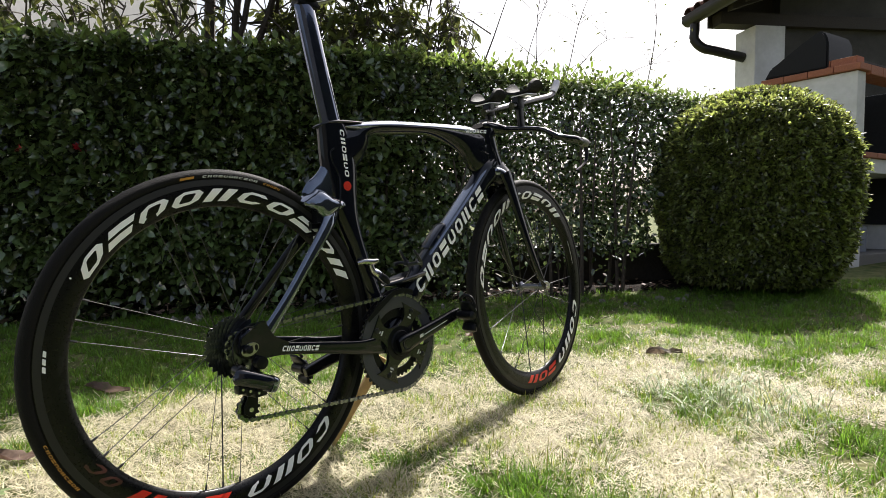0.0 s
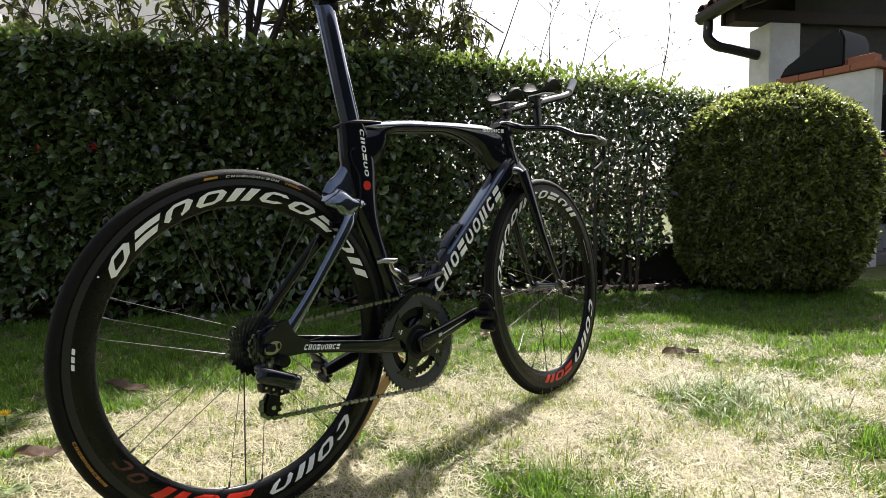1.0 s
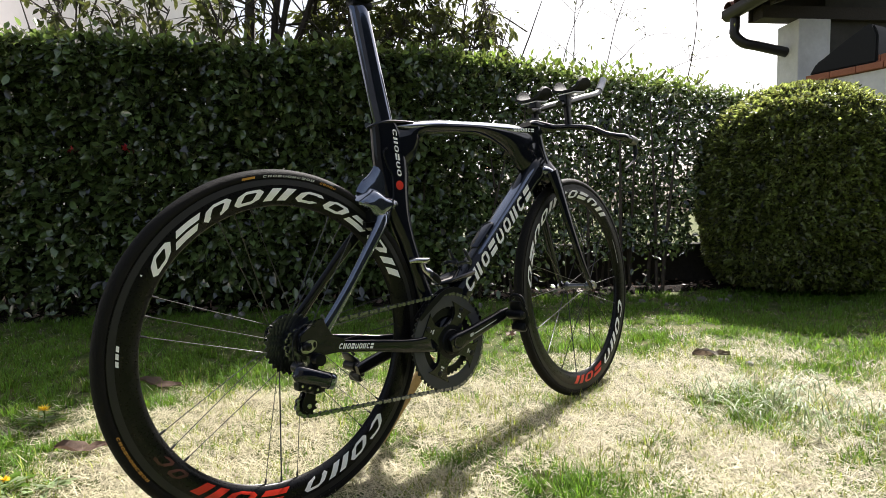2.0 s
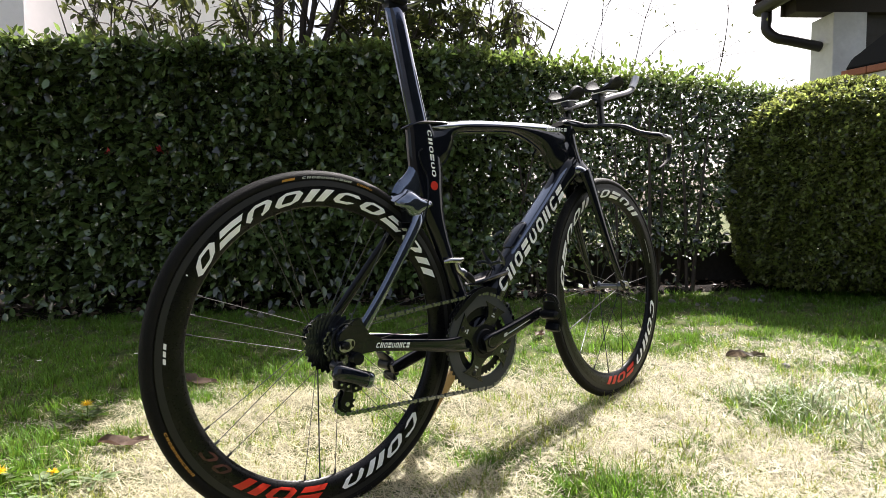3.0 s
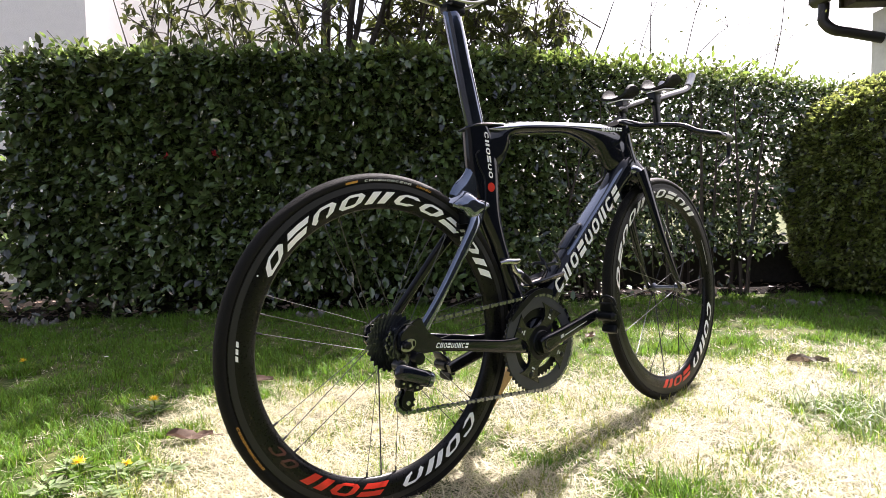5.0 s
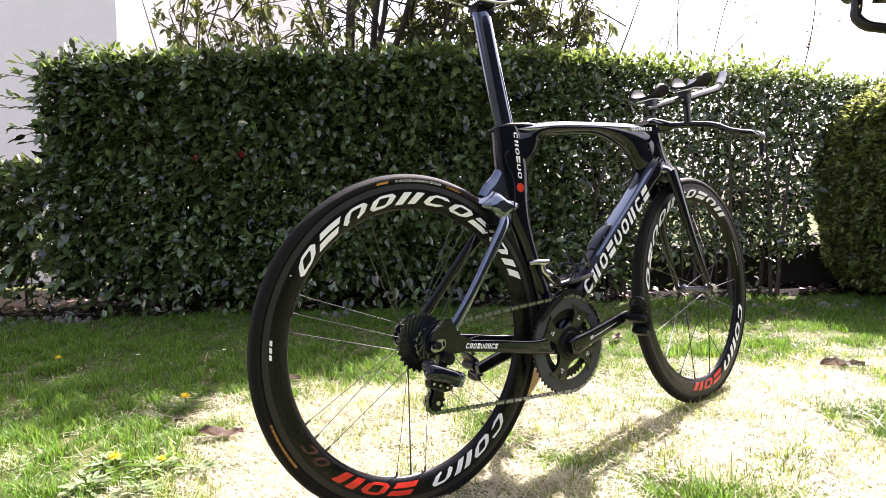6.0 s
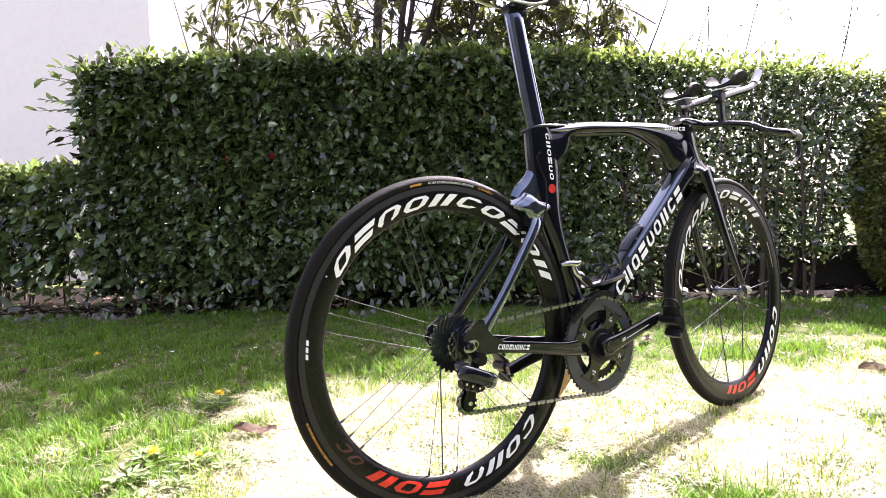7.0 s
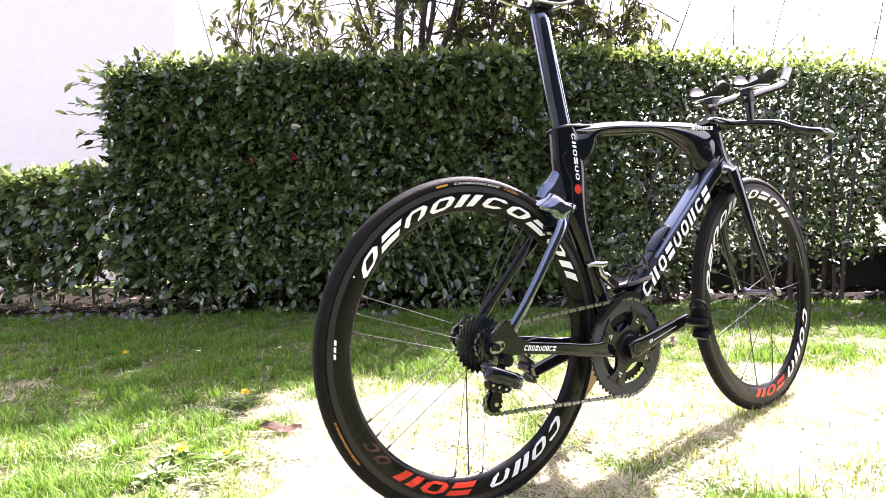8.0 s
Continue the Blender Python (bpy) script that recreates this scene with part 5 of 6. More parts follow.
def build_bar():
    bm = bmesh.new()
    half = [(0.895, 0.0, 0.482, 0.019, 0.0095), (0.902, 0.05, 0.477, 0.019, 0.0085), (0.908, 0.10, 0.469, 0.018, 0.0075), (0.911, 0.138, 0.459, 0.0165, 0.0075), (0.918, 0.166, 0.440, 0.014, 0.0085), (0.934, 0.188, 0.430, 0.012, 0.0095),
            (0.970, 0.199, 0.428, 0.0115, 0.0105), (1.012, 0.2, 0.424, 0.0115, 0.0115)]
    rows = [(x, -y, z, a, b) for x, y, z, a, b in half[::-1]] + half[1:]
    sweep(bm, rows, 16, 6, (0, 0, 1), 2.2)
    bar = part("base_bar", bm, PAINT, bicycle, "black aerodynamic base bar", matrix=STEER)
    for s in (-1, 1):
        bm = bmesh.new()
        sweep(bm, [(1.008, s * 0.2, 0.4245, 0.0125, 0.0125), (1.022, s * 0.2, 0.4235, 0.0135, 0.0135), (1.044, s * 0.2, 0.422, 0.0125, 0.0125), (1.050, s * 0.2, 0.4215, 0.008, 0.008)], 14, 3, (0, 1, 0))
        part("grip_end", bm, GRIP, bar, "grey rubber bar end")
        bm = bmesh.new()
        sweep(bm, [(1.040, s * 0.2, 0.418, 0.004, 0.006), (1.046, s * 0.2, 0.395, 0.004, 0.006), (1.030, s * 0.2, 0.365, 0.0025, 0.005), (0.968, s * 0.2, 0.338, 0.002, 0.004)], 10, 5, (0, 1, 0))
        part("brake_lever", bm, BLACK_PLASTIC, bar, "slim dark brake lever")
        bm = bmesh.new()
        sweep(bm, [(0.925, s * 0.055, 0.480, 0.015, 0.007), (0.922, s * 0.055, 0.52, 0.0145, 0.007), (0.920, s * 0.055, 0.566, 0.015, 0.008)], 14, 3, (0, 1, 0), 3.5)
        part("riser", bm, BLACK_PLASTIC, bar, "dark riser column")
        # aero extension
        bm = bmesh.new()
        pipe(bm, [(0.885, s * 0.05, 0.543), (0.94, s * 0.05, 0.556), (1.02, s * 0.05, 0.577), (1.105, s * 0.05, 0.598), (1.142, s * 0.05, 0.612), (1.165, s * 0.05, 0.634), (1.180, s * 0.05, 0.652)], 0.0105, 14, 5, (0, 1, 0))
        ext = part("aero_extension", bm, CARBON, bicycle, "black tubular aero extension with upturned end", matrix=STEER)
        bm = bmesh.new()
        pipe(bm, [(1.150, s * 0.05, 0.619), (1.168, s * 0.05, 0.637), (1.187, s * 0.05, 0.660)], 0.0118, 14, 4, (0, 1, 0))
        part("end_shifter", bm, STEEL, ext, "pale end shifter")
        # arm pad: a cradle with two wings
        bm = bmesh.new()
        prof = [(-0.046, 0.030), (-0.043, 0.018), (-0.031, 0.004), (-0.012, -0.002), (0.012, -0.002), (0.031, 0.004), (0.043, 0.018), (0.046, 0.030)]
        th = 0.006
        rows = []
        for x, k in ((0.897, 0.30), (0.905, 0.6), (0.922, 0.95), (0.946, 1.05), (0.968, 0.85), (0.978, 0.4)):
            zz = 0.578 + (x - 0.895) * 0.12
            lower = [bm.verts.new((x, s * 0.065 + y * (0.9 + 0.1 * k), zz + max(z, 0) * k + min(z, 0))) for y, z in prof]
            upper = [bm.verts.new((x, s * 0.065 + y * (0.9 + 0.1 * k) * 0.86, zz + max(z, 0) * k + min(z, 0) + th)) for y, z in prof]
            rows.append((lower, upper))
        for (l0, u0), (l1, u1) in zip(rows, rows[1:]):
            for k in range(7):
                bm.faces.new((l0[k], l0[k + 1], l1[k + 1], l1[k]))
                bm.faces.new((u0[k], u1[k], u1[k + 1], u0[k + 1]))
            for k in (0, 7):
                bm.faces.new((l0[k], l1[k], u1[k], u0[k]))
        for lo, up_ in (rows[0], rows[-1]):
            for k in range(7):
                bm.faces.new((lo[k], lo[k + 1], up_[k + 1], up_[k]))
        bmesh.ops.subdivide_edges(bm, edges=bm.edges[:], cuts=1, use_grid_fill=True, smooth=0.6)
        pad = part("arm_pad", bm, FOAM, bicycle, "black cradle-shaped arm pad", matrix=STEER)
        bm = bmesh.new()
        box(bm, 0.903, 0.972, s * 0.065 - 0.026, s * 0.065 + 0.026, -0.004, 0.0, 0.0015)
        for w in bm.verts:
            w.co.z += 0.574 + (w.co.x - 0.895) * 0.12
        part("pad_plate", bm, STEEL, pad, "pale metal pad plate")
        bm = bmesh.new()
        box(bm, 0.903, 0.937, s * 0.052 - 0.012, s * 0.052 + 0.012, 0.538, 0.573, 0.004)
        part("pad_clamp", bm, BLACK_PLASTIC, pad)


build_bar()


# cranks, chainrings, pedals
CRANK_ANGLE = 15.0


def build_crankset():
    at = Matrix.Translation((BB[0], 0, BB[1]))
    bm = bmesh.new()
    lathe(bm, [(0.1122, -0.0445), (0.1114, -0.0495), (0.085, -0.0505), (0.082, -0.0495), (0.082, -0.0455), (0.085, -0.0445)], 96, True)
    ring = part("chainring", bm, CHAINRING, bicycle, "large dark grey chainring", matrix=at)
    bm = bmesh.new()
    toothed(bm, 0.1150, 55, -0.0455, -0.0485, 0.100)
    part("teeth", bm, ANODISED, ring, smooth=False)
    bm = bmesh.new()
    toothed(bm, 0.0785, 39, -0.0375, -0.0405, 0.060)
    part("inner_ring", bm, BLACK_PLASTIC, ring, smooth=False)
    for k in range(4):
        a = radians(CRANK_ANGLE + 45 + 90 * k)
        bm = bmesh.new()
        c, s = math.cos(a), math.sin(a)
        side = [(r, float(np.interp(r, [0.020, 0.034, 0.046, 0.058, 0.070, 0.080, 0.088], [0.034, 0.024, 0.0165, 0.0145, 0.018, 0.026, 0.037]))) for r in np.linspace(0.020, 0.088, 12)]
        plate(bm, [(r * c + w * s, r * s - w * c) for r, w in side] + [(r * c - w * s, r * s + w * c) for r, w in side[::-1]], -0.044, -0.0525)
        bmesh.ops.bevel(bm, geom=bm.edges[:], offset=0.0014, segments=2, affect="EDGES")
        part("spider_arm", bm, CARBON, ring)
        bm = bmesh.new()
        plate(bm, [(r * c + w * s, r * s - w * c) for r, w in ((0.061, -0.005), (0.061, 0.006), (0.065, 0.005), (0.065, -0.006))], -0.0526, -0.0530)
        plate(bm, [(r * c + w * s, r * s - w * c) for r, w in ((0.068, -0.003), (0.068, 0.003), (0.071, 0.002), (0.071, -0.004))], -0.0526, -0.0530)
        part("spider_mark", bm, GREY_INK, ring, "small pale mark", smooth=False)
        bm = bmesh.new()
        lathe(bm, [(0.001, -0.050), (0.0055, -0.050), (0.0065, -0.0535), (0.005, -0.0545), (0.001, -0.0545)], 14)
        part("bolt", bm, ANODISED, ring, matrix=Matrix.Translation((0.079 * c, 0, 0.079 * s)))
    bm = bmesh.new()
    lathe(bm, [(0.004, -0.040), (0.040, -0.042), (0.043, -0.048), (0.040, -0.0525), (0.030, -0.0535), (0.028, -0.058), (0.004, -0.059)], 40)
    part("hub_cover", bm, BLACK_PLASTIC, ring)
    for side, turn, name in ((-1, 0.0, "crank"), (1, 180.0, "crank")):
        m = at @ Matrix.Rotation(-radians(CRANK_ANGLE + turn), 4, "Y")
        bm = bmesh.new()
        sweep(bm, [(-0.018, side * 0.066, 0, 0.016, 0.008), (0.0, side * 0.068, 0, 0.0200, 0.010), (0.04, side * 0.070, 0, 0.0165, 0.0095), (0.11, side * 0.0735, 0, 0.0140, 0.0085),
                   (0.165, side * 0.0755, 0, 0.0130, 0.0080), (0.186, side * 0.0755, 0, 0.0105, 0.0065)], 20, 5, power=5)
        arm = part(name, bm, CARBON, bicycle, "black carbon crank arm", matrix=m)
        bm = bmesh.new()
        lathe(bm, [(0.004, side * 0.076), (0.0085, side * 0.0765), (0.0125, side * 0.0785), (0.0135, side * 0.0785), (0.0135, side * 0.070), (0.004, side * 0.070)], 28)
        part("crank_bolt", bm, ANODISED, arm)
        bm = bmesh.new()
        plate(bm, [(0.052, -0.0010), (0.135, -0.0008), (0.135, 0.0008), (0.052, 0.0012)], side * 0.0822, side * 0.0829)
        plate(bm, [(0.038, -0.003), (0.050, -0.003), (0.051, 0.004), (0.040, 0.004)], side * 0.0798, side * 0.0808)
        part("crank_mark", bm, GREY_INK, arm, "thin pale stripe", smooth=False)
        # pedal
        px, pz = BB[0] + 0.1725 * math.cos(radians(CRANK_ANGLE + turn)), BB[1] + 0.1725 * math.sin(radians(CRANK_ANGLE + turn))
        pm = Matrix.Translation((px, side * 0.086, pz)) @ Matrix.Rotation(radians(72 if side < 0 else 60), 4, "Y")
        bm = bmesh.new()
        lathe(bm, [(0.004, 0), (0.0075, 0.0), (0.0075, 0.008), (0.012, 0.010), (0.012, 0.05), (0.006, 0.056)], 18)
        if side < 0:
            for w in bm.verts:
                w.co.y *= -1
        pedal = part("pedal", bm, BLACK_PLASTIC, bicycle, "black clipless road pedal", matrix=pm)
        bm = bmesh.new()
        y0, y1 = side * 0.010, side * 0.056
        ym = (y0 + y1) / 2
        sweep(bm, [(-0.034, ym, 0.004, 0.003, 0.016), (-0.020, ym, 0.006, 0.006, 0.022), (0.0, ym, 0.008, 0.008, 0.024), (0.020, ym, 0.007, 0.007, 0.026), (0.032, ym, 0.002, 0.005, 0.023)], 14, 4, power=3.2)
        part("body", bm, BLACK_PLASTIC, pedal)
        bm = bmesh.new()
        pipe(bm, [(-0.026, ym - 0.022, 0.010), (-0.042, ym - 0.016, 0.012), (-0.048, ym, 0.012), (-0.042, ym + 0.016, 0.012), (-0.026, ym + 0.022, 0.010)], 0.0038, 8, 5, (0, 0, 1))
        part("toe_clip", bm, BLACK_PLASTIC, pedal)
        bm = bmesh.new()
        box(bm, -0.012, 0.012, ym - 0.018, ym + 0.018, 0.0145, 0.0165, 0.0006)
        part("wear_plate", bm, STEEL, pedal, "steel wear plate")
        bm = bmesh.new()
        sweep(bm, [(0.022, ym, -0.002, 0.004, 0.020), (0.034, ym, -0.008, 0.007, 0.022), (0.040, ym, -0.002, 0.005, 0.018)], 12, 3, power=3)
        part("rear_clip", bm, BLACK_PLASTIC, pedal)


build_crankset()


# chain, link by link along its loop
def chain_path():
    cog_r, ring_r = 0.0300, 0.1125
    up_j, low_j, j_r = (0.022, -0.068), (0.010, -0.118), 0.0215
    pts = []
    dx, dz = BB
    dist = math.hypot(dx, dz)
    ang = math.atan2(dz, dx) + math.pi / 2 - math.asin((ring_r - cog_r) / dist)
    ang_top = math.atan2(dz, dx) + math.acos((cog_r - ring_r) / dist)
    top0 = (cog_r * math.cos(ang_top), cog_r * math.sin(ang_top))
    for k in range(8):
        a = ang_top + (math.pi * 0.75) * (1 - k / 7)
        pts.append((cog_r * math.cos(a), -0.0470, cog_r * math.sin(a)))
    for k in range(13):
        a = ang_top - (math.pi * 0.98) * k / 12
        pts.append((BB[0] + ring_r * math.cos(a), -0.047, BB[1] + ring_r * math.sin(a)))
    for k in range(6):
        a = -math.pi / 2 - 0.05 - k / 5 * math.pi * 0.85
        pts.append((low_j[0] + j_r * math.cos(a), -0.0425, low_j[1] + j_r * math.sin(a)))
    for k in range(5):
        a = -math.pi * 0.25 + k / 4 * math.pi * 0.7
        pts.append((up_j[0] + j_r * math.cos(a), -0.041, up_j[1] + j_r * math.sin(a)))
    return [Vector(q) for q in pts]


def build_chain():
    pts = chain_path()
    pts.append(pts[0])
    bm = bmesh.new()
    pitch, carry, i, flip = 0.0127, 0.0, 0, 0
    joints = [pts[0]]
    left = pitch
    for a, b in zip(pts, pts[1:]):
        seg = (b - a).length
        pos = 0.0
        while seg - pos >= left:
            pos += left
            joints.append(a + (b - a) * (pos / seg))
            left = pitch
        left -= seg - pos
    inner = bmesh.new()
    for k, (a, b) in enumerate(zip(joints, joints[1:])):
        t = (b - a).normalized()
        nz = Vector((0, 1, 0)).cross(t).normalized()
        mesh = bm if k % 2 else inner
        off = 0.0030 if k % 2 else 0.0019
        mid = (a + b) / 2
        for s in (-1, 1):
            outline = [b + t * (0.0042 * math.cos(g)) + nz * (0.0042 * math.sin(g)) for g in np.linspace(-1.9, 1.9, 7)]
            outline += [mid + nz * 0.0021]
            outline += [a - t * (0.0042 * math.cos(g)) - nz * (0.0042 * math.sin(g)) for g in np.linspace(-1.9, 1.9, 7)]
            outline += [mid - nz * 0.0021]
            m = len(outline)
            v0 = [mesh.verts.new(q + Vector((0, s * off, 0))) for q in outline]
            v1 = [mesh.verts.new(q + Vector((0, s * (off + 0.0009), 0))) for q in outline]
            mesh.faces.new(v0)
            mesh.faces.new(v1[::-1])
            for j in range(m):
                mesh.faces.new((v0[j], v1[j], v1[(j + 1) % m], v0[(j + 1) % m]))
        ring = [[inner.verts.new(a + t * (0.0035 * math.cos(g)) + nz * (0.0035 * math.sin(g)) + Vector((0, y, 0))) for g in np.linspace(0, 2 * math.pi, 7)[:-1]] for y in (-0.0019, 0.0019)]
        for j in range(6):
            inner.faces.new((ring[0][j], ring[0][(j + 1) % 6], ring[1][(j + 1) % 6], ring[1][j]))
    chain = part("chain", bm, DARK_STEEL, bicycle, "steel roller chain", smooth=False)
    part("chain_core", inner, COG, chain, smooth=False)


build_chain()


# derailleurs
def build_derailleurs():
    bm = bmesh.new()
    sweep(bm, [(-0.034, -0.082, -0.041, 0.008, 0.008), (-0.029, -0.084, -0.043, 0.0145, 0.012), (-0.016, -0.086, -0.048, 0.0155, 0.014), (0.004, -0.087, -0.056, 0.0150, 0.015), (0.022, -0.087, -0.064, 0.0150, 0.016), (0.033, -0.086, -0.069, 0.0140, 0.015)], 20, 4, power=3.4)
    body = part("rear_derailleur", bm, DERAIL, bicycle, "glossy electronic rear derailleur")
    bm = bmesh.new()
    lathe(bm, [(0.003, -0.088), (0.0115, -0.087), (0.0125, -0.080), (0.0115, -0.068), (0.003, -0.067)], 20)
    part("pivot", bm, BLACK_PLASTIC, body, matrix=Matrix.Translation((0.021, 0, -0.028)))
    bm = bmesh.new()
    sweep(bm, [(0.031, -0.086, -0.068, 0.0155, 0.0165), (0.040, -0.0855, -0.072, 0.0150, 0.0160), (0.043, -0.085, -0.0735, 0.0110, 0.012)], 20, 2, power=3.4)
    part("end_cap", bm, BLUE_SHEEN_PAINT, body, "dark blue end cap")
    for x, z in ((-0.024, -0.066), (-0.010, -0.072), (0.006, -0.079)):
        bm = bmesh.new()
        box(bm, x - 0.008, x + 0.008, -0.094, -0.074, z - 0.008, z + 0.007, 0.003)
        part("linkage", bm, BLACK_PLASTIC, body)
        bm = bmesh.new()
        lathe(bm, [(0.0005, -0.0945), (0.0026, -0.0945), (0.0030, -0.0938), (0.0030, -0.090), (0.0005, -0.090)], 10)
        part("screw", bm, GREY_METAL, body, matrix=Matrix.Translation((x, 0, z)))
    bm = bmesh.new()
    lathe(bm, [(0.002, -0.092), (0.008, -0.091), (0.0105, -0.087), (0.0105, -0.070), (0.002, -0.069)], 18)
    part("knuckle", bm, ANODISED, body, "grey pivot knuckle", matrix=Matrix.Translation((-0.022, 0.002, -0.034)))
    bm = bmesh.new()
    sweep(bm, [(-0.012, -0.070, -0.070, 0.010, 0.010), (0.010, -0.068, -0.079, 0.012, 0.012), (0.032, -0.066, -0.084, 0.010, 0.010)], 12, 4, power=2.6)
    part("link_arm", bm, BLACK_PLASTIC, body)
    bm = bmesh.new()
    sweep(bm, [(0.012, -0.067, -0.010, 0.008, 0.004), (0.018, -0.068, -0.030, 0.009, 0.004), (0.012, -0.070, -0.046, 0.010, 0.006)], 10, 4, power=3)
    part("hanger", bm, BLACK_PLASTIC, body)
    for y in (-0.0345, -0.0505):
        bm = bmesh.new()
        plate(bm, [(0.012, -0.056), (0.032, -0.058), (0.035, -0.072), (0.026, -0.090), (0.024, -0.112), (0.019, -0.128), (0.006, -0.130), (-0.004, -0.122), (-0.004, -0.110), (0.004, -0.096), (0.010, -0.080), (0.008, -0.064)], y, y - 0.002)
        part("cage_plate", bm, BLACK_PLASTIC, body, smooth=False)
    for x, z in ((0.022, -0.068), (0.010, -0.118)):
        bm = bmesh.new()
        toothed(bm, 0.0205, 11, -0.0405, -0.0445, 0.006)
        part("jockey_wheel", bm, BLACK_PLASTIC, body, smooth=False, matrix=Matrix.Translation((x, 0, z)))
        bm = bmesh.new()
        lathe(bm, [(0.001, -0.0545), (0.0045, -0.0545), (0.0055, -0.0525), (0.0055, -0.036), (0.001, -0.036)], 12)
        part("jockey_bolt", bm, GREY_METAL, body, matrix=Matrix.Translation((x, 0, z)))
    bm = bmesh.new()
    pipe(bm, [(-0.020, -0.084, -0.036), (-0.032, -0.082, -0.010), (-0.026, -0.078, 0.022), (0.0, -0.074, 0.040), (0.030, -0.068, 0.030), (0.040, -0.066, 0.018)], 0.0014, 6, 5, (0, 1, 0))
    part("wire", bm, BLACK_PLASTIC, body)
    # front derailleur on the seat tube
    bm = bmesh.new()
    sweep(bm, [(0.302, -0.022, 0.132, 0.004, 0.006), (0.320, -0.028, 0.134, 0.0065, 0.008), (0.338, -0.032, 0.132, 0.0075, 0.009), (0.352, -0.034, 0.135, 0.004, 0.006)], 12, 4, power=2.8)
    sweep(bm, [(0.333, -0.030, 0.128, 0.006, 0.007), (0.338, -0.032, 0.112, 0.007, 0.007), (0.348, -0.034, 0.104, 0.010, 0.009), (0.362, -0.036, 0.090, 0.009, 0.009), (0.368, -0.037, 0.080, 0.006, 0.007)], 12, 4, power=2.8)
    fd = part("front_derailleur", bm, GREY_METAL, bicycle, "grey metal front derailleur on the seat tube")
    bm = bmesh.new()
    sweep(bm, [(0.350, -0.046, 0.100, 0.007, 0.005), (0.362, -0.047, 0.090, 0.008, 0.006), (0.370, -0.047, 0.080, 0.005, 0.005)], 12, 3, power=2.6)
    part("motor", bm, BLACK_PLASTIC, fd)
    for y in (-0.036, -0.054):
        bm = bmesh.new()
        plate(bm, [(0.355, 0.052), (0.378, 0.062), (0.408, 0.066), (0.436, 0.058), (0.438, 0.046), (0.405, 0.054), (0.376, 0.050), (0.345, 0.030), (0.300, 0.000), (0.296, 0.008), (0.325, 0.034)], y, y - 0.0016)
        part("cage_plate", bm, BLACK_PLASTIC, fd, smooth=False)


build_derailleurs()


# bottle cage on the down tube
def build_bottle_cage():
    t = Vector((0.107, 0, 0.104)).normalized()
    nrm = Vector((-t.z, 0, t.x))

    def at(s, h, y):
        return tuple(Vector((0.500, 0, 0.088)) + t * s + nrm * h + Vector((0, y, 0)))
    # spine on the tube, with a mounting box at its upper end
    bm = bmesh.new()
    sweep(bm, [(*at(-0.01, 0.010, 0), 0.004, 0.012), (*at(0.03, 0.011, 0), 0.005, 0.013), (*at(0.085, 0.011, 0), 0.005, 0.013)], 12, 3, power=4)
    cage = part("bottle_cage", bm, CAGE_GREY, bicycle, "grey and black bottle cage on the down tube")
    bm = bmesh.new()
    sweep(bm, [(*at(0.076, 0.010, 0), 0.007, 0.014), (*at(0.082, 0.012, 0), 0.0105, 0.0175), (*at(0.150, 0.012, 0), 0.0105, 0.0175), (*at(0.158, 0.010, 0), 0.006, 0.014)], 16, 2, power=5)
    part("mount_box", bm, DERAIL, cage, "dark glossy mounting box")
    for s in (-1, 1):
        bm = bmesh.new()
        lathe(bm, [(0.0005, 0), (0.0045, 0), (0.0045, s * 0.0015), (0.0005, s * 0.0015)], 12)
        part("bolt", bm, STEEL, cage, matrix=Matrix.Translation(at(0.115, 0.012, s * 0.0175)))
    # open scoop at the foot
    bm = bmesh.new()
    rows = []
    for x, z, w, d in ((0.392, 0.073, 0.008, 0.004), (0.410, 0.078, 0.022, 0.010), (0.440, 0.085, 0.032, 0.017), (0.475, 0.092, 0.036, 0.021), (0.505, 0.097, 0.036, 0.022)):
        out, inn = [], []
        for k in np.linspace(-1, 1, 9):
            y, dz = w * math.sin(k * 1.45), d * (1 - math.cos(k * 1.45))
            out.append(bm.verts.new((x, y, z - d + dz - 0.002)))
            inn.append(bm.verts.new((x, y * 0.92, z - d + dz + 0.0015)))
        rows.append((out, inn))
    for (o0, i0), (o1, i1) in zip(rows, rows[1:]):
        for k in range(8):
            bm.faces.new((o0[k], o0[k + 1], o1[k + 1], o1[k]))
            bm.faces.new((i0[k], i1[k], i1[k + 1], i0[k + 1]))
        for k in (0, 8):
            bm.faces.new((o0[k], o1[k], i1[k], i0[k]))
    for o, i_ in (rows[0], rows[-1]):
        for k in range(8):
            bm.faces.new((o[k], o[k + 1], i_[k + 1], i_[k]))
    part("scoop", bm, CAGE_GREY, cage, "grey scoop that carries the bottle's foot")
    # prongs that would hold the bottle
    for s in (-1, 1):
        bm = bmesh.new()
        sweep(bm, [(0.507, s * 0.014, 0.098, 0.007, 0.004), (0.500, s * 0.024, 0.114, 0.006, 0.0035), (0.488, s * 0.028, 0.132, 0.0045, 0.003), (0.476, s * 0.026, 0.149, 0.003, 0.002)], 10, 4, power=3)
        part("prong", bm, CAGE_GREY, cage)
        bm = bmesh.new()
        sweep(bm, [(0.500, s * 0.024, 0.114, 0.005, 0.003), (0.475, s * 0.030, 0.118, 0.0045, 0.003), (0.453, s * 0.026, 0.115, 0.005, 0.003)], 10, 4, power=3)
        part("prong", bm, CAGE_GREY, cage)


build_bottle_cage()


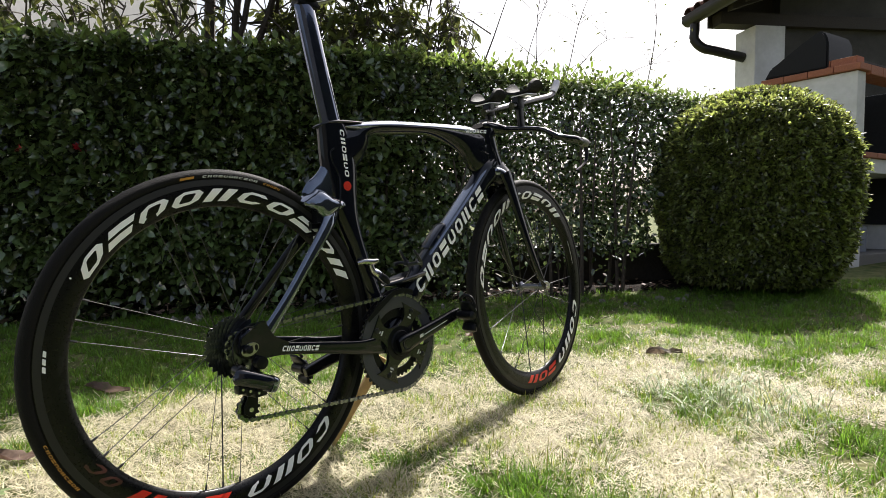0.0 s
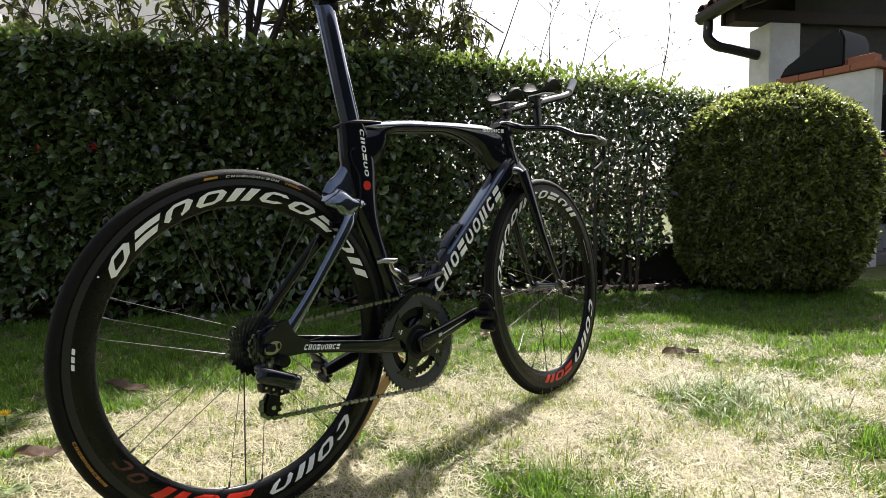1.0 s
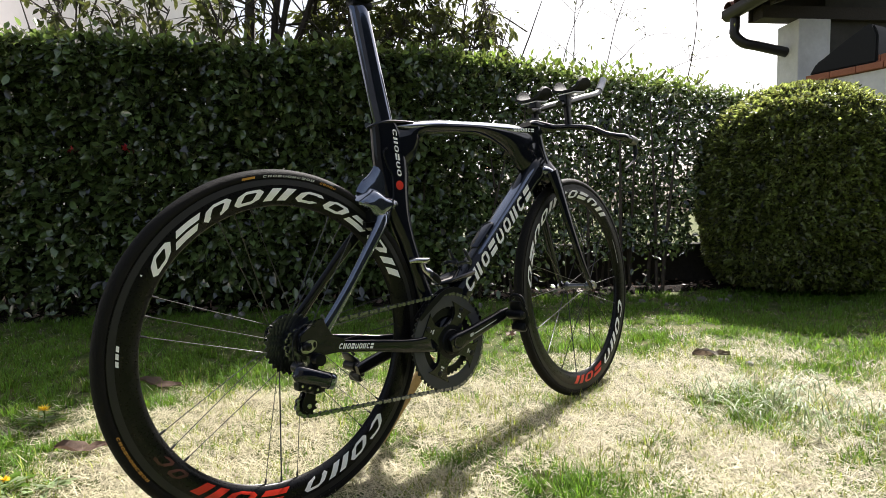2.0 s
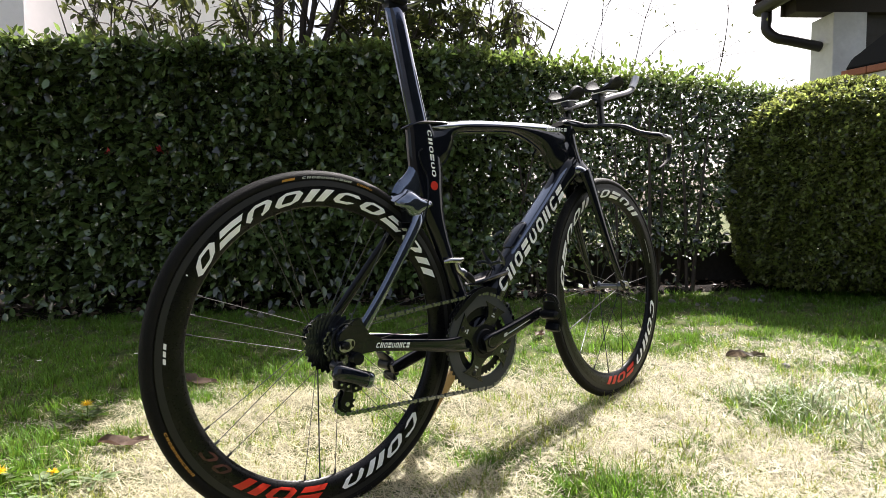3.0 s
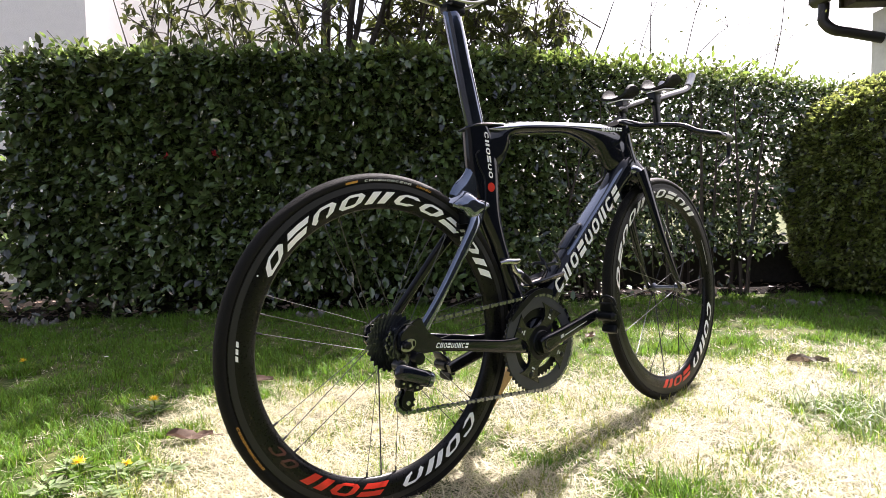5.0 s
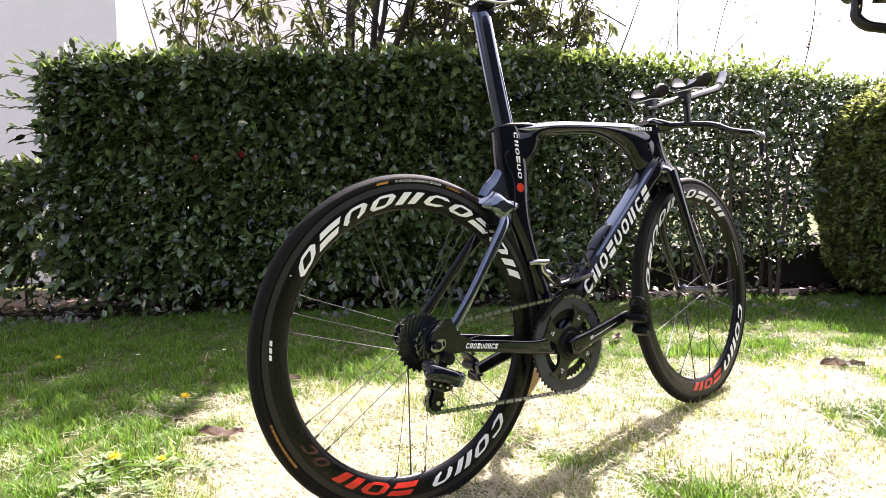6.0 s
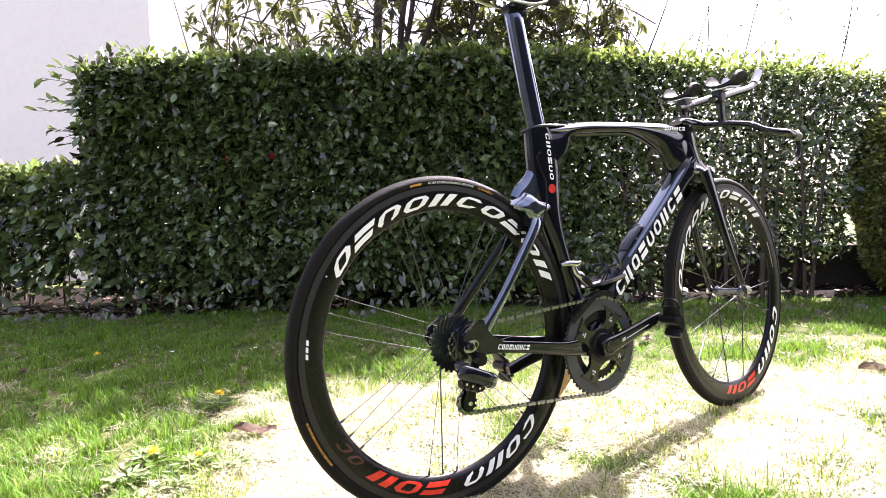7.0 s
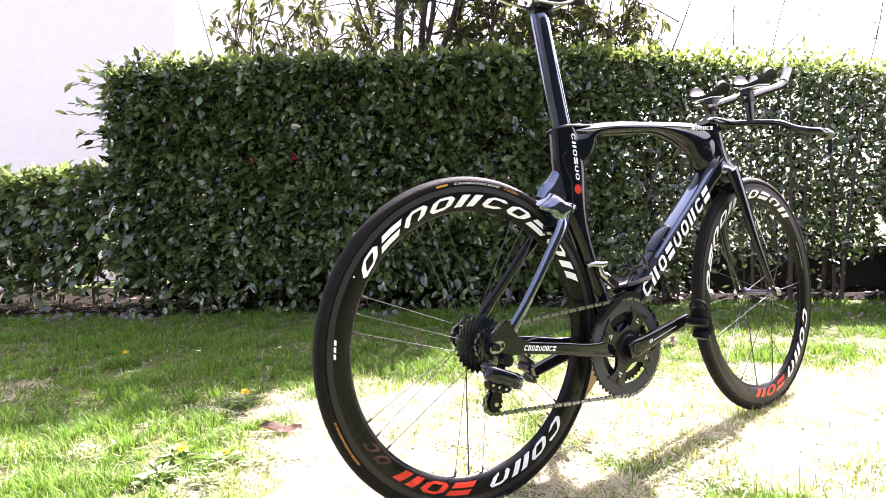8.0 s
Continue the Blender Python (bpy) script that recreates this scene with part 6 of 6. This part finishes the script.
# wooden prop that holds the bicycle up
def build_prop():
    a = Vector((0.447, 0.075, 0.219))
    b = Vector((0.322, 0.134, 0.0))
    b.z = float(ground_z(b.x)) + 0.004
    bm = bmesh.new()
    d = (b - a)
    t = d.normalized()
    s = t.cross(Vector((0, 0, 1))).normalized()
    rows = [(*(a + t * d.length * k), 0.012, 0.008) for k in (0, 0.33, 0.66, 1)]
    sweep(bm, rows, 12, 2, tuple(s), 6)
    tagged(part("wooden_prop", bm, PALE_WOOD), "pale sawn wooden stick propping up the bicycle", "stick")


build_prop()


# ---- small things on the lawn ----
def build_dead_leaf(x, y, turn, length, width, label, lift=0.022, curl=0.35, pitch=8, mat=None):
    bm = bmesh.new()
    n, rows = 9, []
    for i in range(n):
        t = i / (n - 1)
        w = width * math.sin(math.pi * min(1, t * 0.92 + 0.04)) ** 0.8 * 0.5 * (1 + 0.25 * math.sin(i * 2.6 + length * 40))
        row = []
        for j in range(5):
            s = (j - 2) / 2
            row.append(bm.verts.new(((t - 0.5) * length, s * w, curl * w * s * s + 0.006 * math.sin(t * 7 + j * 1.7) * (0.4 + abs(s)) + 0.012 * t * t)))
        rows.append(row)
    for a, b in zip(rows, rows[1:]):
        for j in range(4):
            bm.faces.new((a[j], a[j + 1], b[j + 1], b[j]))
    bmesh.ops.solidify(bm, geom=bm.faces[:], thickness=0.0009)
    pipe(bm, [(0.5 * length, 0, 0.012), (0.62 * length, 0.004, 0.010), (0.72 * length, 0.010, 0.006)], 0.0012, 5, 3, (0, 1, 0))
    ob = part("dead_leaf", bm, mat or DEAD_LEAF, matrix=pose(x, y, float(ground_z(x)) + lift, 6, pitch, turn))
    tagged(ob, label, "leaf", group="dead leaves on the lawn")


build_dead_leaf(-0.235, 0.60, -30, 0.115, 0.045, "large curled reddish-brown dead leaf on the grass")
build_dead_leaf(0.085, 1.03, -55, 0.16, 0.05, "long dark dead leaf lying in the green grass", 0.018)
build_dead_leaf(1.66, -0.15, -60, 0.13, 0.045, "curled grey-brown dead leaf on the sunlit dry grass", 0.012, 0.9, 2, GREY_LEAF)
build_dead_leaf(1.42, 0.62, 20, 0.10, 0.04, "small brown dead leaf near the shade", 0.02)
build_dead_leaf(-0.80, 1.76, 70, 0.05, 0.03, "small dark brown withered leaf in the grass", 0.025)


def build_fragment():
    bm = bmesh.new()
    rng = np.random.default_rng(5)
    bmesh.ops.create_icosphere(bm, subdivisions=2, radius=0.017)
    for w in bm.verts:
        w.co = Vector((w.co.x * 1.25, w.co.y * 0.9, w.co.z * 0.75)) * float(1 + rng.normal(0, 0.10))
    ob = part("pale_pebble", bm, STONE, matrix=pose(1.635, -0.295, float(ground_z(1.635)) + 0.012, 0, 0, 20))
    tagged(ob, "pale pinkish pebble lying in dry grass", "pebble")


build_fragment()


def build_dandelion(x, y, height, size, label):
    root = new("dandelion")
    root.matrix_world = pose(x, y, float(ground_z(x)), 0, 0, 40 * x)
    tagged(root, label, "flower", group="dandelions in the lawn")
    bm = bmesh.new()
    pipe(bm, [(0, 0, 0), (0.004, 0.002, height * 0.6), (0.002, 0.004, height)], 0.0018, 6, 3, (0, 1, 0))
    part("stalk", bm, GRASS, root)
    rng = np.random.default_rng(int(abs(x) * 1000))
    n = 70
    a = rng.random(n) * 2 * np.pi
    tilt = rng.random(n) * 1.1
    along = np.stack([np.cos(a) * np.cos(tilt), np.sin(a) * np.cos(tilt), np.sin(tilt)], 1)
    pos = np.tile(np.array([[0.002, 0.004, height]]), (n, 1))
    me = leaf_mesh("petals", pos, along, np.tile(np.array([[0, 0, 1.0]]), (n, 1)), size * (0.4 + 0.2 * rng.random(n)), np.full(n, 0.0028), 0.1, 0.1)
    tagged(link_mesh("petals", me, YELLOW, root, smooth=False), kind="stuff")
    for k in range(7):
        ang = 2 * math.pi * k / 7 + 0.3
        bm = bmesh.new()
        rows = [(0.004, 0.003), (0.02, 0.007), (0.03, 0.005), (0.042, 0.010), (0.055, 0.006), (0.066, 0.001)]
        pts = []
        for r, w in rows:
            z = 0.020 * math.sin(min(1, r / 0.05) * 1.6) + 0.004
            c, s = math.cos(ang), math.sin(ang)
            pts.append([bm.verts.new((r * c - q * w * s, r * s + q * w * c, z + 0.3 * w * abs(q))) for q in (-1, 0, 1)])
        for p0, p1 in zip(pts, pts[1:]):
            for j in range(2):
                bm.faces.new((p0[j], p0[j + 1], p1[j + 1], p1[j]))
        part("rosette_leaf", bm, GRASS, root)


build_dandelion(-0.262, 0.90, 0.050, 0.036, "yellow dandelion with dark leaf rosette in the grass")
build_dandelion(-0.487, 0.574, 0.035, 0.034, "yellow dandelion low among broad weeds")
build_dandelion(-0.553, 1.80, 0.045, 0.034, "yellow dandelion in the shaded lawn")
build_dandelion(-0.40, 0.50, 0.030, 0.026, "half-closed yellow dandelion in the weeds")


def build_weed(x, y, count, size, label, seed):
    rng = np.random.default_rng(seed)
    n = count
    a = rng.random(n) * 2 * np.pi
    r = rng.random(n) * size * 0.5
    pos = np.stack([x + r * np.cos(a), y + r * np.sin(a), np.full(n, float(ground_z(x)) + 0.012) + 0.02 * rng.random(n)], 1)
    along = np.stack([np.cos(a), np.sin(a), 0.5 * rng.random(n)], 1)
    me = leaf_mesh("weed", pos, along, np.array([[0, 0, 1.0]]) + rng.normal(0, 0.25, (n, 3)), size * (0.2 + 0.22 * rng.random(n)), size * (0.10 + 0.08 * rng.random(n)), 0.15, 0.15, True)
    tagged(link_mesh("weed", me, WEED, smooth=False), label, "weed", group="broad-leaved weeds", kind="stuff")


for i, (x, y, s) in enumerate(((-0.416, 0.475, 0.08), (-0.50, 0.60, 0.07), (-0.33, 0.42, 0.07), (-0.46, 0.38, 0.08), (-0.55, 0.50, 0.08), (-0.27, 0.92, 0.09))):
    build_weed(x, y, 40, s, "broad pale-leaved weed rosette in the lawn", 70 + i)


def build_tuft(x, y, count, spread, seed):
    """Long pale blades of coarse grass flopping outwards."""
    rng = np.random.default_rng(seed)
    n = count
    a, r = rng.random(n) * 2 * np.pi, spread * rng.random(n) ** 0.7
    p = np.stack([x + r * np.cos(a), y + r * np.sin(a), np.full(n, float(ground_z(x)) + 0.004)], 1)
    b = rng.random(n) * 2 * np.pi
    out = np.stack([np.cos(b), np.sin(b), np.zeros(n)], 1)
    side = np.stack([-np.sin(b), np.cos(b), np.zeros(n)], 1) * (0.0013 + 0.0009 * rng.random(n))[:, None]
    h, lean = 0.02 + 0.045 * rng.random(n), 0.03 + 0.10 * rng.random(n)
    up = np.array([[0, 0, 1.0]])
    q1 = p + up * (h * 0.8)[:, None] + out * (lean * 0.35)[:, None]
    q2 = p + up * h[:, None] + out * (lean * 0.7)[:, None]
    q3 = p + up * (h * 0.75)[:, None] + out * lean[:, None]
    verts = np.stack([p - side, p + side, q1 - side, q1 + side, q2 - side * 0.8, q2 + side * 0.8, q3], 1).reshape(-1, 3)
    k = np.arange(n)[:, None, None] * 7
    faces = (k + np.array([[0, 1, 3], [0, 3, 2], [2, 3, 5], [2, 5, 4], [4, 5, 6]])[None]).reshape(-1, 3)
    tagged(link_mesh("coarse_grass", array_mesh("coarse_grass", verts, faces), WEED, smooth=False), "pale grey-green coarse grass tuft in the dry lawn", "grass", kind="stuff")


build_tuft(1.24, -0.52, 260, 0.26, 81)


def build_daisy(x, y):
    root = new("daisy")
    root.matrix_world = pose(x, y, float(ground_z(x)))
    tagged(root, "tiny white daisy head in the shaded grass", "flower", group="daisies")
    bm = bmesh.new()
    pipe(bm, [(0, 0, 0), (0.001, 0.002, 0.02), (0, 0.002, 0.038)], 0.0012, 5, 3, (0, 1, 0))
    part("stalk", bm, GRASS, root)
    n = 14
    a = np.arange(n) * 2 * np.pi / n
    along = np.stack([np.cos(a), np.sin(a), 0.15 + 0 * a], 1)
    me = leaf_mesh("petals", np.tile(np.array([[0, 0.002, 0.038]]), (n, 1)), along, np.tile(np.array([[0, 0, 1.0]]), (n, 1)), np.full(n, 0.011), np.full(n, 0.005), 0.1, 0.05)
    tagged(link_mesh("petals", me, WHITE_PETAL, root, smooth=False), kind="stuff")


build_daisy(-0.281, 1.682)
build_daisy(0.02, 1.52)


def build_hedge_flower(u, v, z):
    p = G(u, v, z)
    rng = np.random.default_rng(int(abs(u) * 997))
    n = 12
    along = rng.normal(0, 1, (n, 3)) - GV[None] * 1.2
    me = leaf_mesh("red_flower", np.tile(np.array([list(p)]), (n, 1)), along, rng.normal(0, 1, (n, 3)) + np.array([[0, 0, 1.0]]), np.full(n, 0.032), np.full(n, 0.022), 0.2, 0.1)
    tagged(link_mesh("red_flower", me, PETAL_RED, smooth=False), "small red blossom sitting among the hedge leaves", "flower", group="red blossoms")


build_hedge_flower(-1.66, 3.34, 0.93)
build_hedge_flower(-1.38, 3.34, 0.94)


def build_pebbles():
    rng = np.random.default_rng(8)
    base = bmesh.new()
    bmesh.ops.create_icosphere(base, subdivisions=1, radius=1.0)
    for w in base.verts:
        w.co *= float(1 + rng.normal(0, 0.14))
    me = bpy.data.meshes.new("pebble")
    base.to_mesh(me)
    base.free()
    me.materials.append(STONE)
    for i in range(60):
        u = rng.uniform(-3.4, -2.3) if i < 40 else rng.uniform(-1, 2.3)
        v = rng.uniform(3.16, 3.36)
        s = rng.uniform(0.010, 0.026)
        ob = new("pebble", me)
        ob.matrix_world = Matrix.Translation(G(u, v, s * 0.35)) @ pose(0, 0, 0, rng.uniform(0, 90), rng.uniform(0, 90), rng.uniform(0, 90)) @ Matrix.Diagonal((s * 1.3, s, s * 0.8, 1))
        tagged(ob, "small grey pebble at the edge of the soil bed", "pebble", group="pebbles along the bed")


build_pebbles()


def build_leaf_litter():
    """Withered leaves scattered over the soil at the foot of the hedge."""
    rng = np.random.default_rng(17)
    n = 900
    u = -3.2 + 5.6 * rng.random(n)
    v = hedge_front(u) + 0.03 + 0.6 * rng.random(n) ** 1.5
    along = rng.normal(0, 1, (n, 3)) * np.array([[1, 1, 0.25]])
    le = 0.022 + 0.03 * rng.random(n)
    me = leaf_mesh("leaf_litter", to_world(u, v, 0.030 + 0.012 * rng.random(n)), along, np.array([[0, 0, 1.0]]) + rng.normal(0, 0.35, (n, 3)), le, le * 0.5, 0.2, 0.2, True)
    tagged(link_mesh("leaf_litter", me, DEAD_LEAF, smooth=False), "withered brown leaf litter on the dark soil", "leaves", kind="stuff")


build_leaf_litter()


def build_sprigs():
    """Untrimmed shoots that stick out of the hedge's end."""
    rng = np.random.default_rng(91)
    for u0, z0, du, dz in ((-2.60, 1.38, -0.24, 0.12), (-2.60, 1.30, -0.30, 0.06), (-2.62, 1.15, -0.28, 0.02), (-2.62, 0.95, -0.26, 0.0), (-2.62, 0.82, -0.2, -0.04), (-2.58, 1.45, -0.12, 0.16)):
        bm = bmesh.new()
        pts = [G(u0, 3.55, z0), G(u0 + du * 0.55, 3.5, z0 + dz * 0.8), G(u0 + du, 3.46, z0 + dz)]
        pipe(bm, [(*pts[0], 0.004), (*pts[1], 0.0028), (*pts[2], 0.0015)], 0.003, 5, 4, (0.2, 0.9, 0.3))
        sprig = part("sprig", bm, BARK)
        tagged(sprig, "untrimmed leafy shoot sticking out of the hedge end", "twig", group="hedge shoots")
        n = 13
        k = rng.random(n) ** 0.7
        a, b = np.array(pts[0]), np.array(pts[2])
        pos = a[None] + (b - a)[None] * k[:, None] + np.array([[0, 0, 0.02]]) * np.sin(k * 3)[:, None]
        along = (b - a)[None] * 2 + rng.normal(0, 0.35, (n, 3))
        me = leaf_mesh("leaves", pos, along, np.array([[0, 0, 1.0]]) + rng.normal(0, 0.4, (n, 3)), 0.05 + 0.02 * rng.random(n), 0.024 + 0.008 * rng.random(n), 0.16, 0.2, True)
        tagged(link_mesh("leaves", me, LEAF, sprig, smooth=False), kind="stuff")


build_sprigs()
